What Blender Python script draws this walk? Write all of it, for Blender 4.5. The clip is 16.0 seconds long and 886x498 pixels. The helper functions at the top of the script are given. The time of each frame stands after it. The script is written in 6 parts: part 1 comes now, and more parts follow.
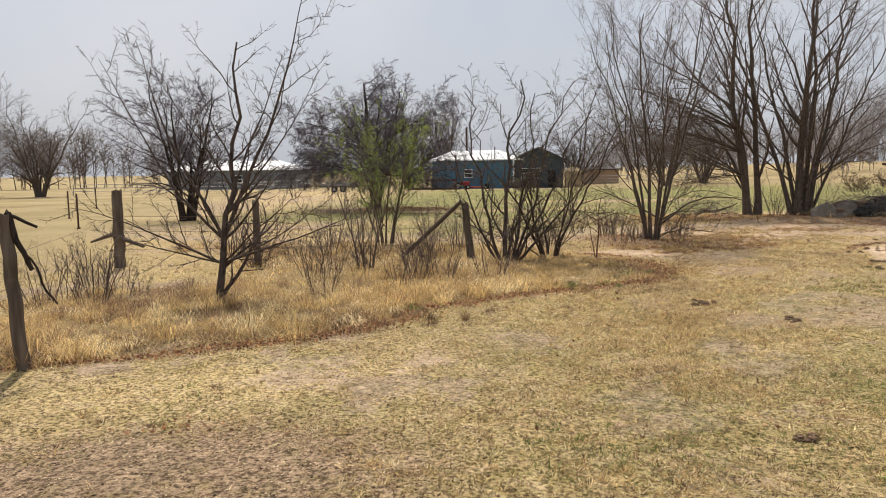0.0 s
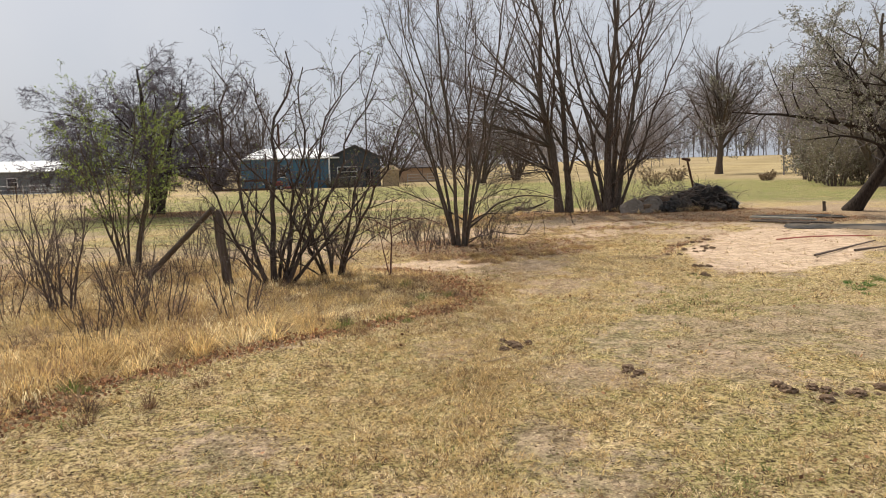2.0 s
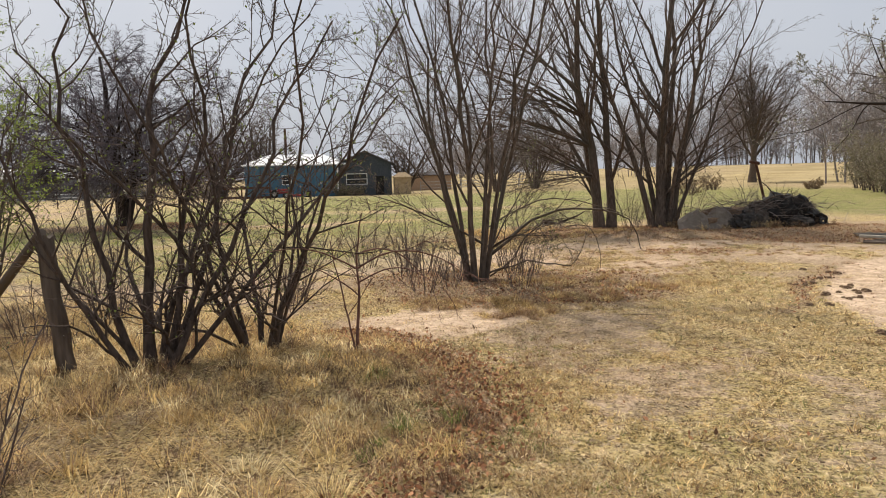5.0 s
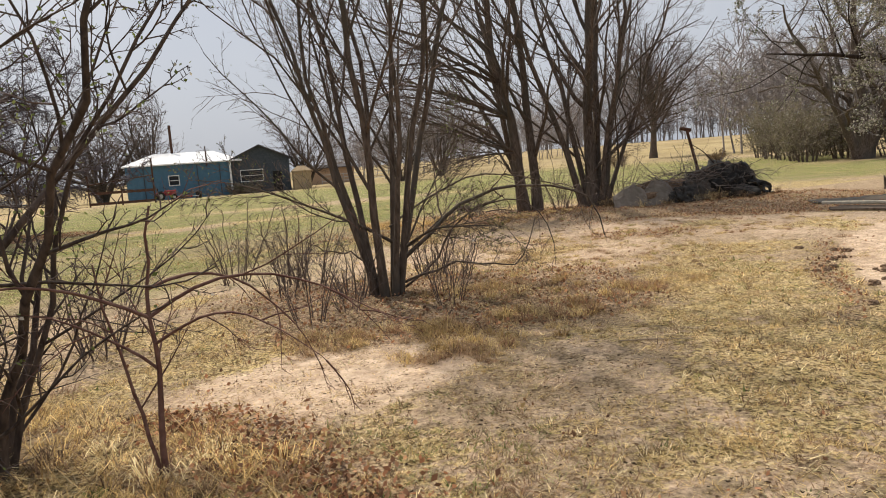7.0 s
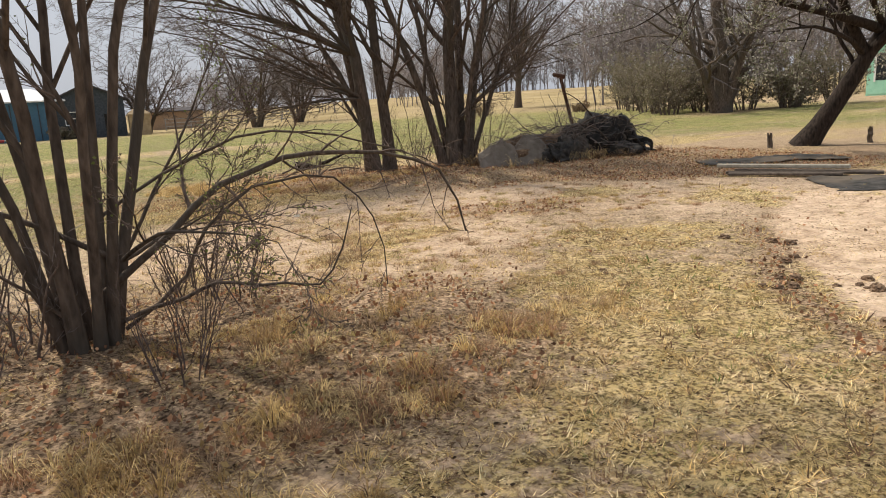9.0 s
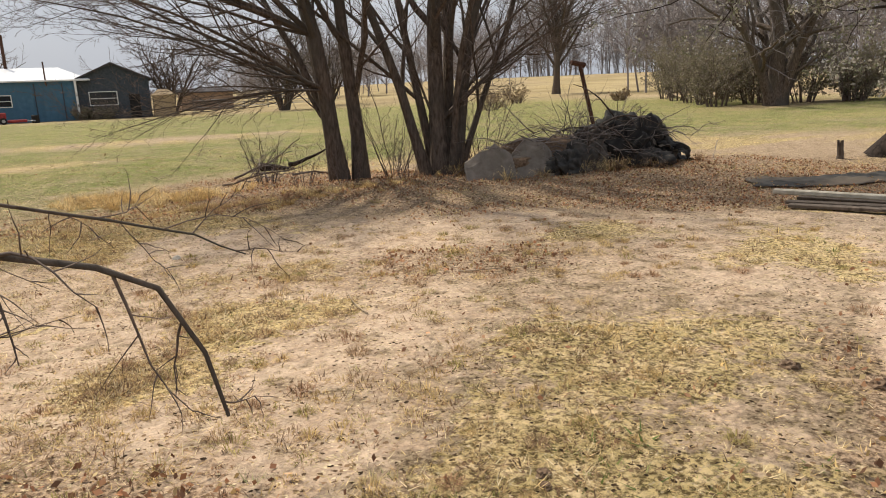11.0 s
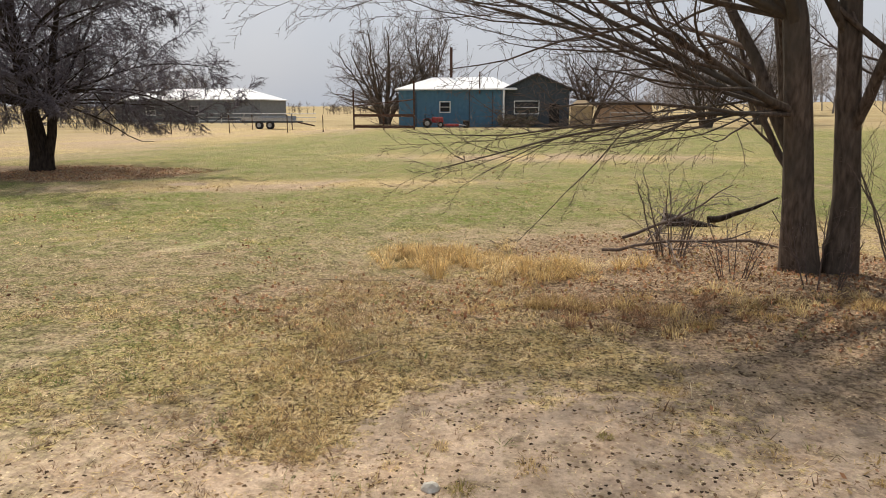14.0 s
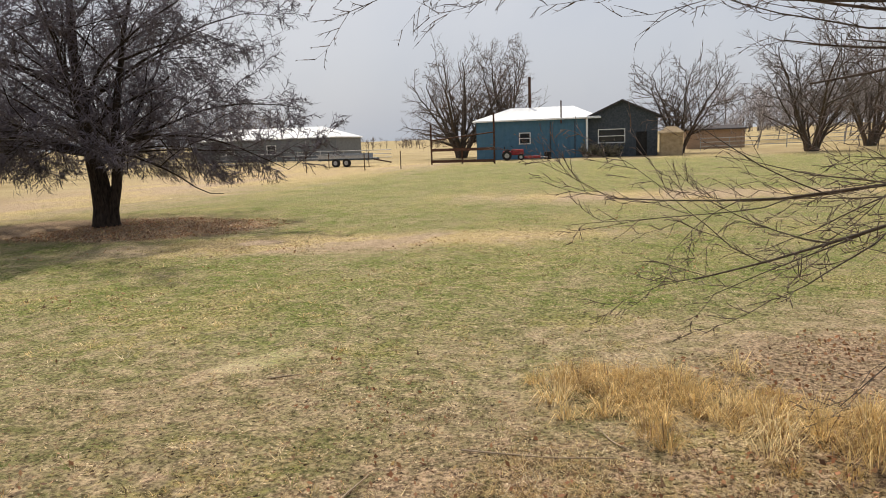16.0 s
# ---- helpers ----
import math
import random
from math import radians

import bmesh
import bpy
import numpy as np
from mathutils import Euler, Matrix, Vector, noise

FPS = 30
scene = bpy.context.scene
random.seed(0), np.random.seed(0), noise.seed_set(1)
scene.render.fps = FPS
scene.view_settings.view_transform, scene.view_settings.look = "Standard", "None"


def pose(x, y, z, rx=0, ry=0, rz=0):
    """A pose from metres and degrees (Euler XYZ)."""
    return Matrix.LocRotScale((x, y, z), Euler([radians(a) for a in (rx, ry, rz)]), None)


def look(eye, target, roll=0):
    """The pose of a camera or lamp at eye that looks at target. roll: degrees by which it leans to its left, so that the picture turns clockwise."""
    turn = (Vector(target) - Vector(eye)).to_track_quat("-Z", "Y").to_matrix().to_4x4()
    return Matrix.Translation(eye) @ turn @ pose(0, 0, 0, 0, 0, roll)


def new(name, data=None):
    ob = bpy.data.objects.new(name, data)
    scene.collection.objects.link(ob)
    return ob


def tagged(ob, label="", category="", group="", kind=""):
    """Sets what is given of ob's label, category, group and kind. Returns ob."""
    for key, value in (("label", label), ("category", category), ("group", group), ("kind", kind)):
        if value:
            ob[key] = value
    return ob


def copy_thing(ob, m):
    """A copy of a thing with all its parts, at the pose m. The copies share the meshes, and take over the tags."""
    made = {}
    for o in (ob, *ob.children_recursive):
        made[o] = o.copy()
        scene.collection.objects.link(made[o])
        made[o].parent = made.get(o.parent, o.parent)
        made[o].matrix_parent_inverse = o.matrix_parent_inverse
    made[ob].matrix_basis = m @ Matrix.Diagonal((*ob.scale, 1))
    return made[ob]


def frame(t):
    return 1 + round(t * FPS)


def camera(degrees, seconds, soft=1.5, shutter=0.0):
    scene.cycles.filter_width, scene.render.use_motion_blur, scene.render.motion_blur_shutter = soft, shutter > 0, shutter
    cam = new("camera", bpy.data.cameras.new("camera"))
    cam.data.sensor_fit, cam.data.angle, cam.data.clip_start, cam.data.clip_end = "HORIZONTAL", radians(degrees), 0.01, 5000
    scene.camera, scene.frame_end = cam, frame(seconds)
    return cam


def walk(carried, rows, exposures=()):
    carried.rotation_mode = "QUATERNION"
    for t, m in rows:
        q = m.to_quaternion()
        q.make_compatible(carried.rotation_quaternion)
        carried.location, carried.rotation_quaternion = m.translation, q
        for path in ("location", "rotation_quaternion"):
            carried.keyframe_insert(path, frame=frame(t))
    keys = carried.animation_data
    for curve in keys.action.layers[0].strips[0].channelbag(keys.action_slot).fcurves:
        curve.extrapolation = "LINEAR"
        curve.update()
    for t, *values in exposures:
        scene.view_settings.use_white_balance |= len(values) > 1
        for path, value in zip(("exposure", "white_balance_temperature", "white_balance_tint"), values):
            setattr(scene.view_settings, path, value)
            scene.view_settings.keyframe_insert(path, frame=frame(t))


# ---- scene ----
cam = camera(64.8, 16.0, soft=1.0)
PATH = [
    (0, (0.426, -0.438, 1.344), (0.353, 1.549, 1.134), -0.9),
    (0.5, (0.633, 0.283, 1.383), (0.701, 2.277, 1.236), -1.3),
    (1, (0.958, 0.963, 1.343), (1.357, 2.914, 1.155), -1.2),
    (1.5, (1.223, 1.705, 1.308), (1.684, 3.637, 1.07), -1.2),
    (2, (1.448, 2.398, 1.3), (1.867, 4.341, 1.077), -1.5),
    (2.5, (1.58, 3.078, 1.299), (1.708, 5.066, 1.12), -1.3),
    (3, (1.722, 3.836, 1.231), (1.717, 5.828, 1.051), -1.4),
    (3.5, (1.916, 4.605, 1.18), (1.935, 6.59, 0.938), -0.8),
    (4, (2.141, 5.316, 1.079), (2.257, 7.291, 0.783), -0.0),
    (4.5, (2.444, 6.187, 1.186), (2.802, 8.134, 0.904), 1.6),
    (4.7, (2.482, 6.482, 1.198), (2.822, 8.442, 0.994), -0.5),
    (6.8, (3.122, 9.563, 1.034), (3.737, 11.454, 0.816), -4.2),
    (7, (3.236, 9.797, 0.998), (3.863, 11.681, 0.761), -4.3),
    (7.5, (3.603, 10.506, 0.987), (4.408, 12.31, 0.675), -2.9),
    (8, (4.018, 11.13, 0.966), (4.919, 12.886, 0.645), -2.0),
    (8.5, (4.474, 11.768, 0.965), (5.434, 13.482, 0.594), -2.1),
    (9, (4.874, 12.365, 0.989), (5.824, 14.077, 0.581), -3.2),
    (9.2, (5.064, 12.598, 0.991), (6.025, 14.296, 0.554), -4.1),
    (11.3, (7.44, 14.641, 1.179), (8.239, 16.421, 0.737), -1.9),
    (11.5, (7.631, 14.875, 1.213), (8.381, 16.681, 0.794), -2.0),
    (12, (8.021, 15.577, 1.177), (8.671, 17.437, 0.836), -0.6),
    (12.5, (8.252, 16.286, 1.158), (8.692, 18.206, 0.815), 0.1),
    (13, (8.319, 17.02, 1.162), (8.149, 18.982, 0.812), 1.1),
    (13.5, (8.24, 17.821, 1.185), (7.882, 19.765, 0.878), -1.5),
    (14, (8.018, 18.617, 1.206), (7.791, 20.566, 0.816), -0.1),
    (14.5, (7.676, 19.346, 1.281), (7.196, 21.272, 1.034), -4.2),
    (15, (7.391, 20.049, 1.286), (6.972, 21.996, 1.103), -0.4),
    (15.5, (7.037, 20.624, 1.288), (6.288, 22.463, 1.046), -2.3),
    (16, (6.841, 21.233, 1.346), (6.41, 23.163, 1.046), -2.0),
]
walk(cam, [(t, look(eye, target, roll)) for t, eye, target, roll in PATH])
GZ = -0.35                     # level of the ground near the path

# ---- world and sun ----
SUN_EL, SUN_AZ = radians(54), radians(-20)      # azimuth from +y towards +x
world = bpy.data.worlds.new("sky")
scene.world = world
world.use_nodes = True
wn = world.node_tree
sky = wn.nodes.new("ShaderNodeTexSky")
sky.sky_type, sky.sun_disc = "NISHITA", False
sky.sun_elevation, sky.sun_rotation = SUN_EL, SUN_AZ
sky.air_density, sky.dust_density, sky.ozone_density = 1.0, 5.0, 1.0
veil = wn.nodes.new("ShaderNodeMix")           # thin high cloud over the whole sky
veil.data_type = "RGBA"
veil.inputs[0].default_value = 0.72
cloud, shade = wn.nodes.new("ShaderNodeTexNoise"), wn.nodes.new("ShaderNodeValToRGB")
cloud.inputs["Scale"].default_value, cloud.inputs["Detail"].default_value = 2.2, 5
shade.color_ramp.elements[0].position, shade.color_ramp.elements[1].position = 0.35, 0.7
shade.color_ramp.elements[0].color, shade.color_ramp.elements[1].color = (0.80, 0.86, 0.98, 1), (1.0, 1.02, 1.08, 1)
gain = wn.nodes.new("ShaderNodeVectorMath")
gain.operation = "SCALE"
gain.inputs["Scale"].default_value = 9.2
wn.links.new(wn.nodes.new("ShaderNodeTexCoord").outputs["Generated"], cloud.inputs["Vector"])
wn.links.new(cloud.outputs[0], shade.inputs[0])
wn.links.new(shade.outputs[0], gain.inputs[0])
wn.links.new(gain.outputs[0], veil.inputs[7])
wn.links.new(sky.outputs[0], veil.inputs[6])
wn.links.new(veil.outputs[2], wn.nodes["Background"].inputs[0])
wn.nodes["Background"].inputs[1].default_value = 0.085
sun = new("sun", bpy.data.lights.new("sun", "SUN"))
sun.data.energy, sun.data.angle, sun.data.color = 4.5, radians(1.8), (1.0, 0.92, 0.79)
sun.matrix_world = look((math.sin(SUN_AZ) * math.cos(SUN_EL) * 60, math.cos(SUN_AZ) * math.cos(SUN_EL) * 60, math.sin(SUN_EL) * 60), (0, 0, 0))
scene.view_settings.exposure = -0.04


# ---- materials ----
def mat(name, c1, c2, scale=6.0, rough=0.8, bump=0.3, metal=0.0, c3=None, scale2=0.8, island=0.0, stretch=(1, 1, 1), spec=0.14, rib=0.0, soft=0.0):
    m = bpy.data.materials.new(name)
    m.use_nodes = True
    n, l = m.node_tree.nodes, m.node_tree.links
    b = n["Principled BSDF"]
    b.inputs["Roughness"].default_value, b.inputs["Metallic"].default_value = rough, metal
    b.inputs["Specular IOR Level"].default_value = spec
    tc, mp = n.new("ShaderNodeTexCoord"), n.new("ShaderNodeMapping")
    mp.inputs["Scale"].default_value = stretch
    l.new(tc.outputs["Object"], mp.inputs[0])
    no = n.new("ShaderNodeTexNoise")
    no.inputs["Scale"].default_value, no.inputs["Detail"].default_value = scale, 6
    l.new(mp.outputs[0], no.inputs["Vector"])
    r = n.new("ShaderNodeValToRGB")
    r.color_ramp.elements[0].position, r.color_ramp.elements[1].position = 0.32, 0.68
    r.color_ramp.elements[0].color, r.color_ramp.elements[1].color = (*c1, 1), (*c2, 1)
    l.new(no.outputs[0], r.inputs[0])
    col = r.outputs[0]
    if c3:
        n2, r2, mx = n.new("ShaderNodeTexNoise"), n.new("ShaderNodeValToRGB"), n.new("ShaderNodeMix")
        n2.inputs["Scale"].default_value, n2.inputs["Detail"].default_value = scale2, 4
        l.new(tc.outputs["Object"], n2.inputs["Vector"])
        r2.color_ramp.elements[0].position, r2.color_ramp.elements[1].position = 0.45, 0.62
        l.new(n2.outputs[0], r2.inputs[0])
        mx.data_type = "RGBA"
        mx.inputs[7].default_value = (*c3, 1)
        l.new(r2.outputs[0], mx.inputs[0])
        l.new(col, mx.inputs[6])
        col = mx.outputs[2]
    if island:
        g, mr, hs = n.new("ShaderNodeNewGeometry"), n.new("ShaderNodeMapRange"), n.new("ShaderNodeHueSaturation")
        mr.inputs[3].default_value, mr.inputs[4].default_value = 1 - island, 1 + island
        l.new(g.outputs["Random Per Island"], mr.inputs[0])
        l.new(mr.outputs[0], hs.inputs["Value"])
        l.new(col, hs.inputs["Color"])
        col = hs.outputs[0]
    l.new(col, b.inputs["Base Color"])
    if bump:
        bp = n.new("ShaderNodeBump")
        bp.inputs["Strength"].default_value, bp.inputs["Distance"].default_value = bump, 0.02
        l.new(no.outputs[0], bp.inputs["Height"])
        if rib:
            w, b2 = n.new("ShaderNodeTexWave"), n.new("ShaderNodeBump")
            w.inputs["Scale"].default_value = rib
            l.new(tc.outputs["Object"], w.inputs[0])
            b2.inputs["Distance"].default_value = 0.03
            l.new(w.outputs[1], b2.inputs["Height"])
            l.new(bp.outputs[0], b2.inputs["Normal"])
            bp = b2
        l.new(bp.outputs[0], b.inputs["Normal"])
    if soft:
        b.inputs["Transmission Weight"].default_value = 0
        tr, ms = n.new("ShaderNodeBsdfTranslucent"), n.new("ShaderNodeMixShader")
        ms.inputs[0].default_value = soft
        l.new(col, tr.inputs[0])
        l.new(b.outputs[0], ms.inputs[1])
        l.new(tr.outputs[0], ms.inputs[2])
        l.new(ms.outputs[0], n["Material Output"].inputs[0])
    return m


def attr_mat(name, gain=0.25, rough=0.85, soft=0.38):
    """Blades and leaves: own colour from the mesh, varied piece by piece, a little light through them."""
    m = bpy.data.materials.new(name)
    m.use_nodes = True
    n, l = m.node_tree.nodes, m.node_tree.links
    b = n["Principled BSDF"]
    b.inputs["Roughness"].default_value, b.inputs["Specular IOR Level"].default_value = rough, 0.2
    a, g, mr, hs = n.new("ShaderNodeAttribute"), n.new("ShaderNodeNewGeometry"), n.new("ShaderNodeMapRange"), n.new("ShaderNodeHueSaturation")
    a.attribute_name = "tone"
    mr.inputs[3].default_value, mr.inputs[4].default_value = 1 - gain, 1 + gain
    l.new(g.outputs["Random Per Island"], mr.inputs[0])
    l.new(mr.outputs[0], hs.inputs["Value"])
    l.new(a.outputs["Color"], hs.inputs["Color"])
    l.new(hs.outputs[0], b.inputs["Base Color"])
    tr, ms = n.new("ShaderNodeBsdfTranslucent"), n.new("ShaderNodeMixShader")
    ms.inputs[0].default_value = soft
    l.new(hs.outputs[0], tr.inputs[0])
    l.new(b.outputs[0], ms.inputs[1])
    l.new(tr.outputs[0], ms.inputs[2])
    l.new(ms.outputs[0], n["Material Output"].inputs[0])
    return m


def ground_mat():
    m = bpy.data.materials.new("field_ground")
    m.use_nodes = True
    n, l = m.node_tree.nodes, m.node_tree.links
    b = n["Principled BSDF"]
    b.inputs["Roughness"].default_value, b.inputs["Specular IOR Level"].default_value = 0.95, 0.1
    tc, at, sep = n.new("ShaderNodeTexCoord"), n.new("ShaderNodeAttribute"), n.new("ShaderNodeSeparateColor")
    at.attribute_name = "cover"
    l.new(at.outputs["Color"], sep.inputs[0])

    def noise_at(scale, detail=8, rough=0.6):
        x = n.new("ShaderNodeTexNoise")
        x.inputs["Scale"].default_value, x.inputs["Detail"].default_value, x.inputs["Roughness"].default_value = scale, detail, rough
        l.new(tc.outputs["Object"], x.inputs["Vector"])
        return x.outputs[0]

    def ramp(src, c1, c2, p1=0.35, p2=0.65):
        r = n.new("ShaderNodeValToRGB")
        r.color_ramp.elements[0].position, r.color_ramp.elements[1].position = p1, p2
        r.color_ramp.elements[0].color, r.color_ramp.elements[1].color = (*c1, 1), (*c2, 1)
        l.new(src, r.inputs[0])
        return r.outputs[0]

    def mix(f, a, c):
        x = n.new("ShaderNodeMix")
        x.data_type = "RGBA"
        l.new(f, x.inputs[0])
        l.new(a, x.inputs[6])
        l.new(c, x.inputs[7])
        return x.outputs[2]

    def mask(src, patch, soft=0.18):
        """Breaks a smooth cover value up into ragged patches."""
        a = n.new("ShaderNodeMath")
        a.operation = "ADD"
        l.new(src, a.inputs[0])
        l.new(patch, a.inputs[1])
        r = n.new("ShaderNodeMapRange")
        r.inputs[1].default_value, r.inputs[2].default_value = 1.0 - soft, 1.0 + soft
        l.new(a.outputs[0], r.inputs[0])
        return r.outputs[0]

    def math2(op, a, c):
        x = n.new("ShaderNodeMath")
        x.operation = op
        for k, v in enumerate((a, c)):
            if isinstance(v, (int, float)):
                x.inputs[k].default_value = v
            else:
                l.new(v, x.inputs[k])
        return x.outputs[0]

    def chips(scale, seed):
        """Irregular flakes: a colour of its own for each, and where they lie."""
        off, wob = n.new("ShaderNodeMapping"), n.new("ShaderNodeVectorMath")
        off.inputs["Location"].default_value = (seed, seed * 0.7, 0)
        wn_ = n.new("ShaderNodeTexNoise")
        wn_.inputs["Scale"].default_value, wn_.inputs["Detail"].default_value = scale * 1.2, 3
        l.new(tc.outputs["Object"], wn_.inputs["Vector"])
        wob.operation = "MULTIPLY_ADD"
        wob.inputs[1].default_value = (1.3 / scale,) * 3
        l.new(wn_.outputs["Color"], wob.inputs[0])
        l.new(tc.outputs["Object"], wob.inputs[2])
        l.new(wob.outputs[0], off.inputs[0])
        v = n.new("ShaderNodeTexVoronoi")
        v.inputs["Scale"].default_value = scale
        l.new(off.outputs[0], v.inputs["Vector"])
        sp = n.new("ShaderNodeSeparateColor")
        l.new(v.outputs["Color"], sp.inputs[0])
        return v.outputs["Distance"], sp.outputs[0], sp.outputs[1]

    fine, mid, big = noise_at(30, 10, 0.74), noise_at(7), noise_at(0.9, 5)
    soil = mix(ramp(mid, (0, 0, 0), (1, 1, 1)), ramp(fine, (0.17, 0.115, 0.070), (0.50, 0.375, 0.235), 0.41, 0.57), ramp(fine, (0.27, 0.195, 0.125), (0.60, 0.46, 0.305), 0.40, 0.56))
    sand = ramp(noise_at(5, 12, 0.78), (0.45, 0.32, 0.22), (0.73, 0.56, 0.41), 0.38, 0.58)
    straw = mix(ramp(mid, (0, 0, 0), (1, 1, 1)), ramp(fine, (0.13, 0.09, 0.035), (0.70, 0.535, 0.245), 0.43, 0.545), ramp(fine, (0.23, 0.165, 0.075), (0.78, 0.61, 0.31), 0.42, 0.54))
    green = ramp(fine, (0.06, 0.085, 0.018), (0.27, 0.315, 0.075), 0.42, 0.57)
    litter = ramp(fine, (0.095, 0.06, 0.038), (0.52, 0.37, 0.24), 0.42, 0.58)
    bare = mask(sep.outputs[1], mid, 0.14)
    c = mix(bare, soil, sand)
    sa_ = n.new("ShaderNodeAttribute")
    sa_.attribute_name = "straw"
    rag = math2("ADD", math2("MULTIPLY", math2("SUBTRACT", noise_at(11, 9, 0.72), 0.5), 2.4), sa_.outputs["Fac"])
    c = mix(ramp(rag, (0, 0, 0), (1, 1, 1), 0.42, 0.56), c, straw)
    c = mix(mask(sep.outputs[0], big, 0.35), c, green)
    c = mix(mask(sep.outputs[2], mid, 0.2), c, litter)
    # flakes of dead leaf and broken straw
    for scale, seed, amount, c1, c2 in ((34, 3.0, 0.24, (0.04, 0.025, 0.015), (0.27, 0.17, 0.095)), (52, 11.0, 0.22, (0.34, 0.25, 0.13), (0.74, 0.60, 0.38))):
        dist, r1, r2 = chips(scale, seed)
        many = math2("ADD", math2("MULTIPLY", math2("SUBTRACT", noise_at(2.3, 6), 0.5), 1.5), amount)
        on = math2("MULTIPLY", math2("LESS_THAN", r1, many), math2("LESS_THAN", dist, 0.38))
        c = mix(on, c, ramp(r2, c1, c2, 0.1, 0.9))
    ga = n.new("ShaderNodeAttribute")
    ga.attribute_name = "gold"
    c = mix(ga.outputs["Fac"], c, ramp(noise_at(0.12, 6), (0.27, 0.205, 0.10), (0.44, 0.35, 0.19)))
    l.new(c, b.inputs["Base Color"])
    bp = n.new("ShaderNodeBump")
    bp.inputs["Strength"].default_value, bp.inputs["Distance"].default_value = 1.0, 0.05
    l.new(fine, bp.inputs["Height"])
    sm = n.new("ShaderNodeMapRange")
    sm.inputs[3].default_value, sm.inputs[4].default_value = 1.0, 0.3
    l.new(bare, sm.inputs[0])
    l.new(sm.outputs[0], bp.inputs["Strength"])
    b2 = n.new("ShaderNodeBump")
    b2.inputs["Strength"].default_value, b2.inputs["Distance"].default_value = 0.5, 0.12
    l.new(mid, b2.inputs["Height"])
    l.new(bp.outputs[0], b2.inputs["Normal"])
    l.new(b2.outputs[0], b.inputs["Normal"])
    return m


M_GROUND = ground_mat()
M_BLADE = attr_mat("dry_grass")
M_BARK = mat("grey_brown_bark", (0.058, 0.043, 0.034), (0.165, 0.127, 0.10), 28, 0.9, 0.9, stretch=(1, 1, 0.25), c3=(0.09, 0.078, 0.064))
M_TWIG = mat("brown_twig", (0.10, 0.075, 0.062), (0.19, 0.145, 0.12), 20, 0.85, 0, island=0.3)
M_TWIG_DARK = mat("dark_purple_grey_twig", (0.085, 0.072, 0.086), (0.175, 0.152, 0.175), 20, 0.85, 0, island=0.3)
M_TWIG_RED = mat("reddish_twig", (0.11, 0.055, 0.045), (0.2, 0.115, 0.09), 20, 0.8, 0, island=0.3)
M_TWIG_GREY = mat("grey_twig", (0.14, 0.12, 0.115), (0.25, 0.215, 0.20), 20, 0.85, 0, island=0.3)
# grey twig lightened in colour to stand in for haze over far woods
M_TWIG_HAZED = mat("hazed_grey_twig", (0.21, 0.185, 0.18), (0.34, 0.30, 0.285), 20, 0.9, 0, island=0.3)
M_TWIG_OLIVE = mat("olive_twig", (0.12, 0.11, 0.06), (0.2, 0.19, 0.10), 20, 0.85, 0, island=0.3)
# brown bush bark, its colour darkened for the shadow side of backlit stems
M_BARK_BUSH = mat("shaded_brown_bush_bark", (0.045, 0.034, 0.029), (0.125, 0.095, 0.078), 26, 0.9, 0.9, stretch=(1, 1, 0.3))
M_TWIG_BUSH = mat("dark_red_grey_twig", (0.07, 0.052, 0.048), (0.15, 0.115, 0.10), 20, 0.85, 0, island=0.35)
M_BARK_DARK = mat("dark_bark", (0.018, 0.014, 0.012), (0.06, 0.045, 0.036), 22, 0.9, 0.9, stretch=(1, 1, 0.3))
M_LEAF = attr_mat("small_leaves", 0.3, 0.7, 0.35)
M_POST = mat("weathered_post_wood", (0.06, 0.046, 0.036), (0.19, 0.15, 0.12), 14, 0.9, 0.8, stretch=(1, 1, 0.12), c3=(0.11, 0.09, 0.074))
M_WIRE = mat("rusty_wire", (0.12, 0.07, 0.045), (0.22, 0.15, 0.11), 30, 0.6, 0, metal=0.6)
M_BLUE = mat("blue_painted_metal", (0.060, 0.135, 0.205), (0.080, 0.17, 0.25), 3, 0.5, 0.1, c3=(0.07, 0.15, 0.22), rib=0.55)
M_NAVY = mat("dark_weathered_boards", (0.045, 0.055, 0.065), (0.08, 0.09, 0.105), 6, 0.7, 0.3)
M_ROOFW = mat("white_metal_roof", (0.72, 0.73, 0.74), (0.82, 0.82, 0.82), 2, 0.35, 0.1, rib=0.5)
M_ROOFD = mat("dark_shingle_roof", (0.05, 0.045, 0.05), (0.11, 0.10, 0.10), 12, 0.85, 0.5)
M_WHITE = mat("white_paint", (0.72, 0.72, 0.70), (0.8, 0.8, 0.78), 5, 0.5, 0.1)
M_GREYW = mat("grey_shed_siding", (0.13, 0.14, 0.15), (0.21, 0.22, 0.23), 5, 0.7, 0.2, rib=0.5)
M_MINT = mat("mint_green_siding", (0.33, 0.66, 0.50), (0.39, 0.72, 0.56), 4, 0.6, 0.2)
M_GLASS = mat("window_glass", (0.02, 0.025, 0.03), (0.03, 0.035, 0.04), 3, 0.08, 0, spec=0.6)
M_PIPE = mat("dark_rusted_pipe", (0.045, 0.025, 0.018), (0.11, 0.055, 0.035), 10, 0.7, 0.2)
M_PLANK = mat("dark_red_brown_plank", (0.06, 0.03, 0.022), (0.12, 0.065, 0.045), 10, 0.8, 0.3)
M_RED = mat("faded_red_paint", (0.22, 0.03, 0.035), (0.34, 0.06, 0.06), 6, 0.5, 0.1)
M_STEEL = mat("dull_galvanised_steel", (0.28, 0.28, 0.28), (0.42, 0.42, 0.42), 8, 0.45, 0.1, metal=0.5)
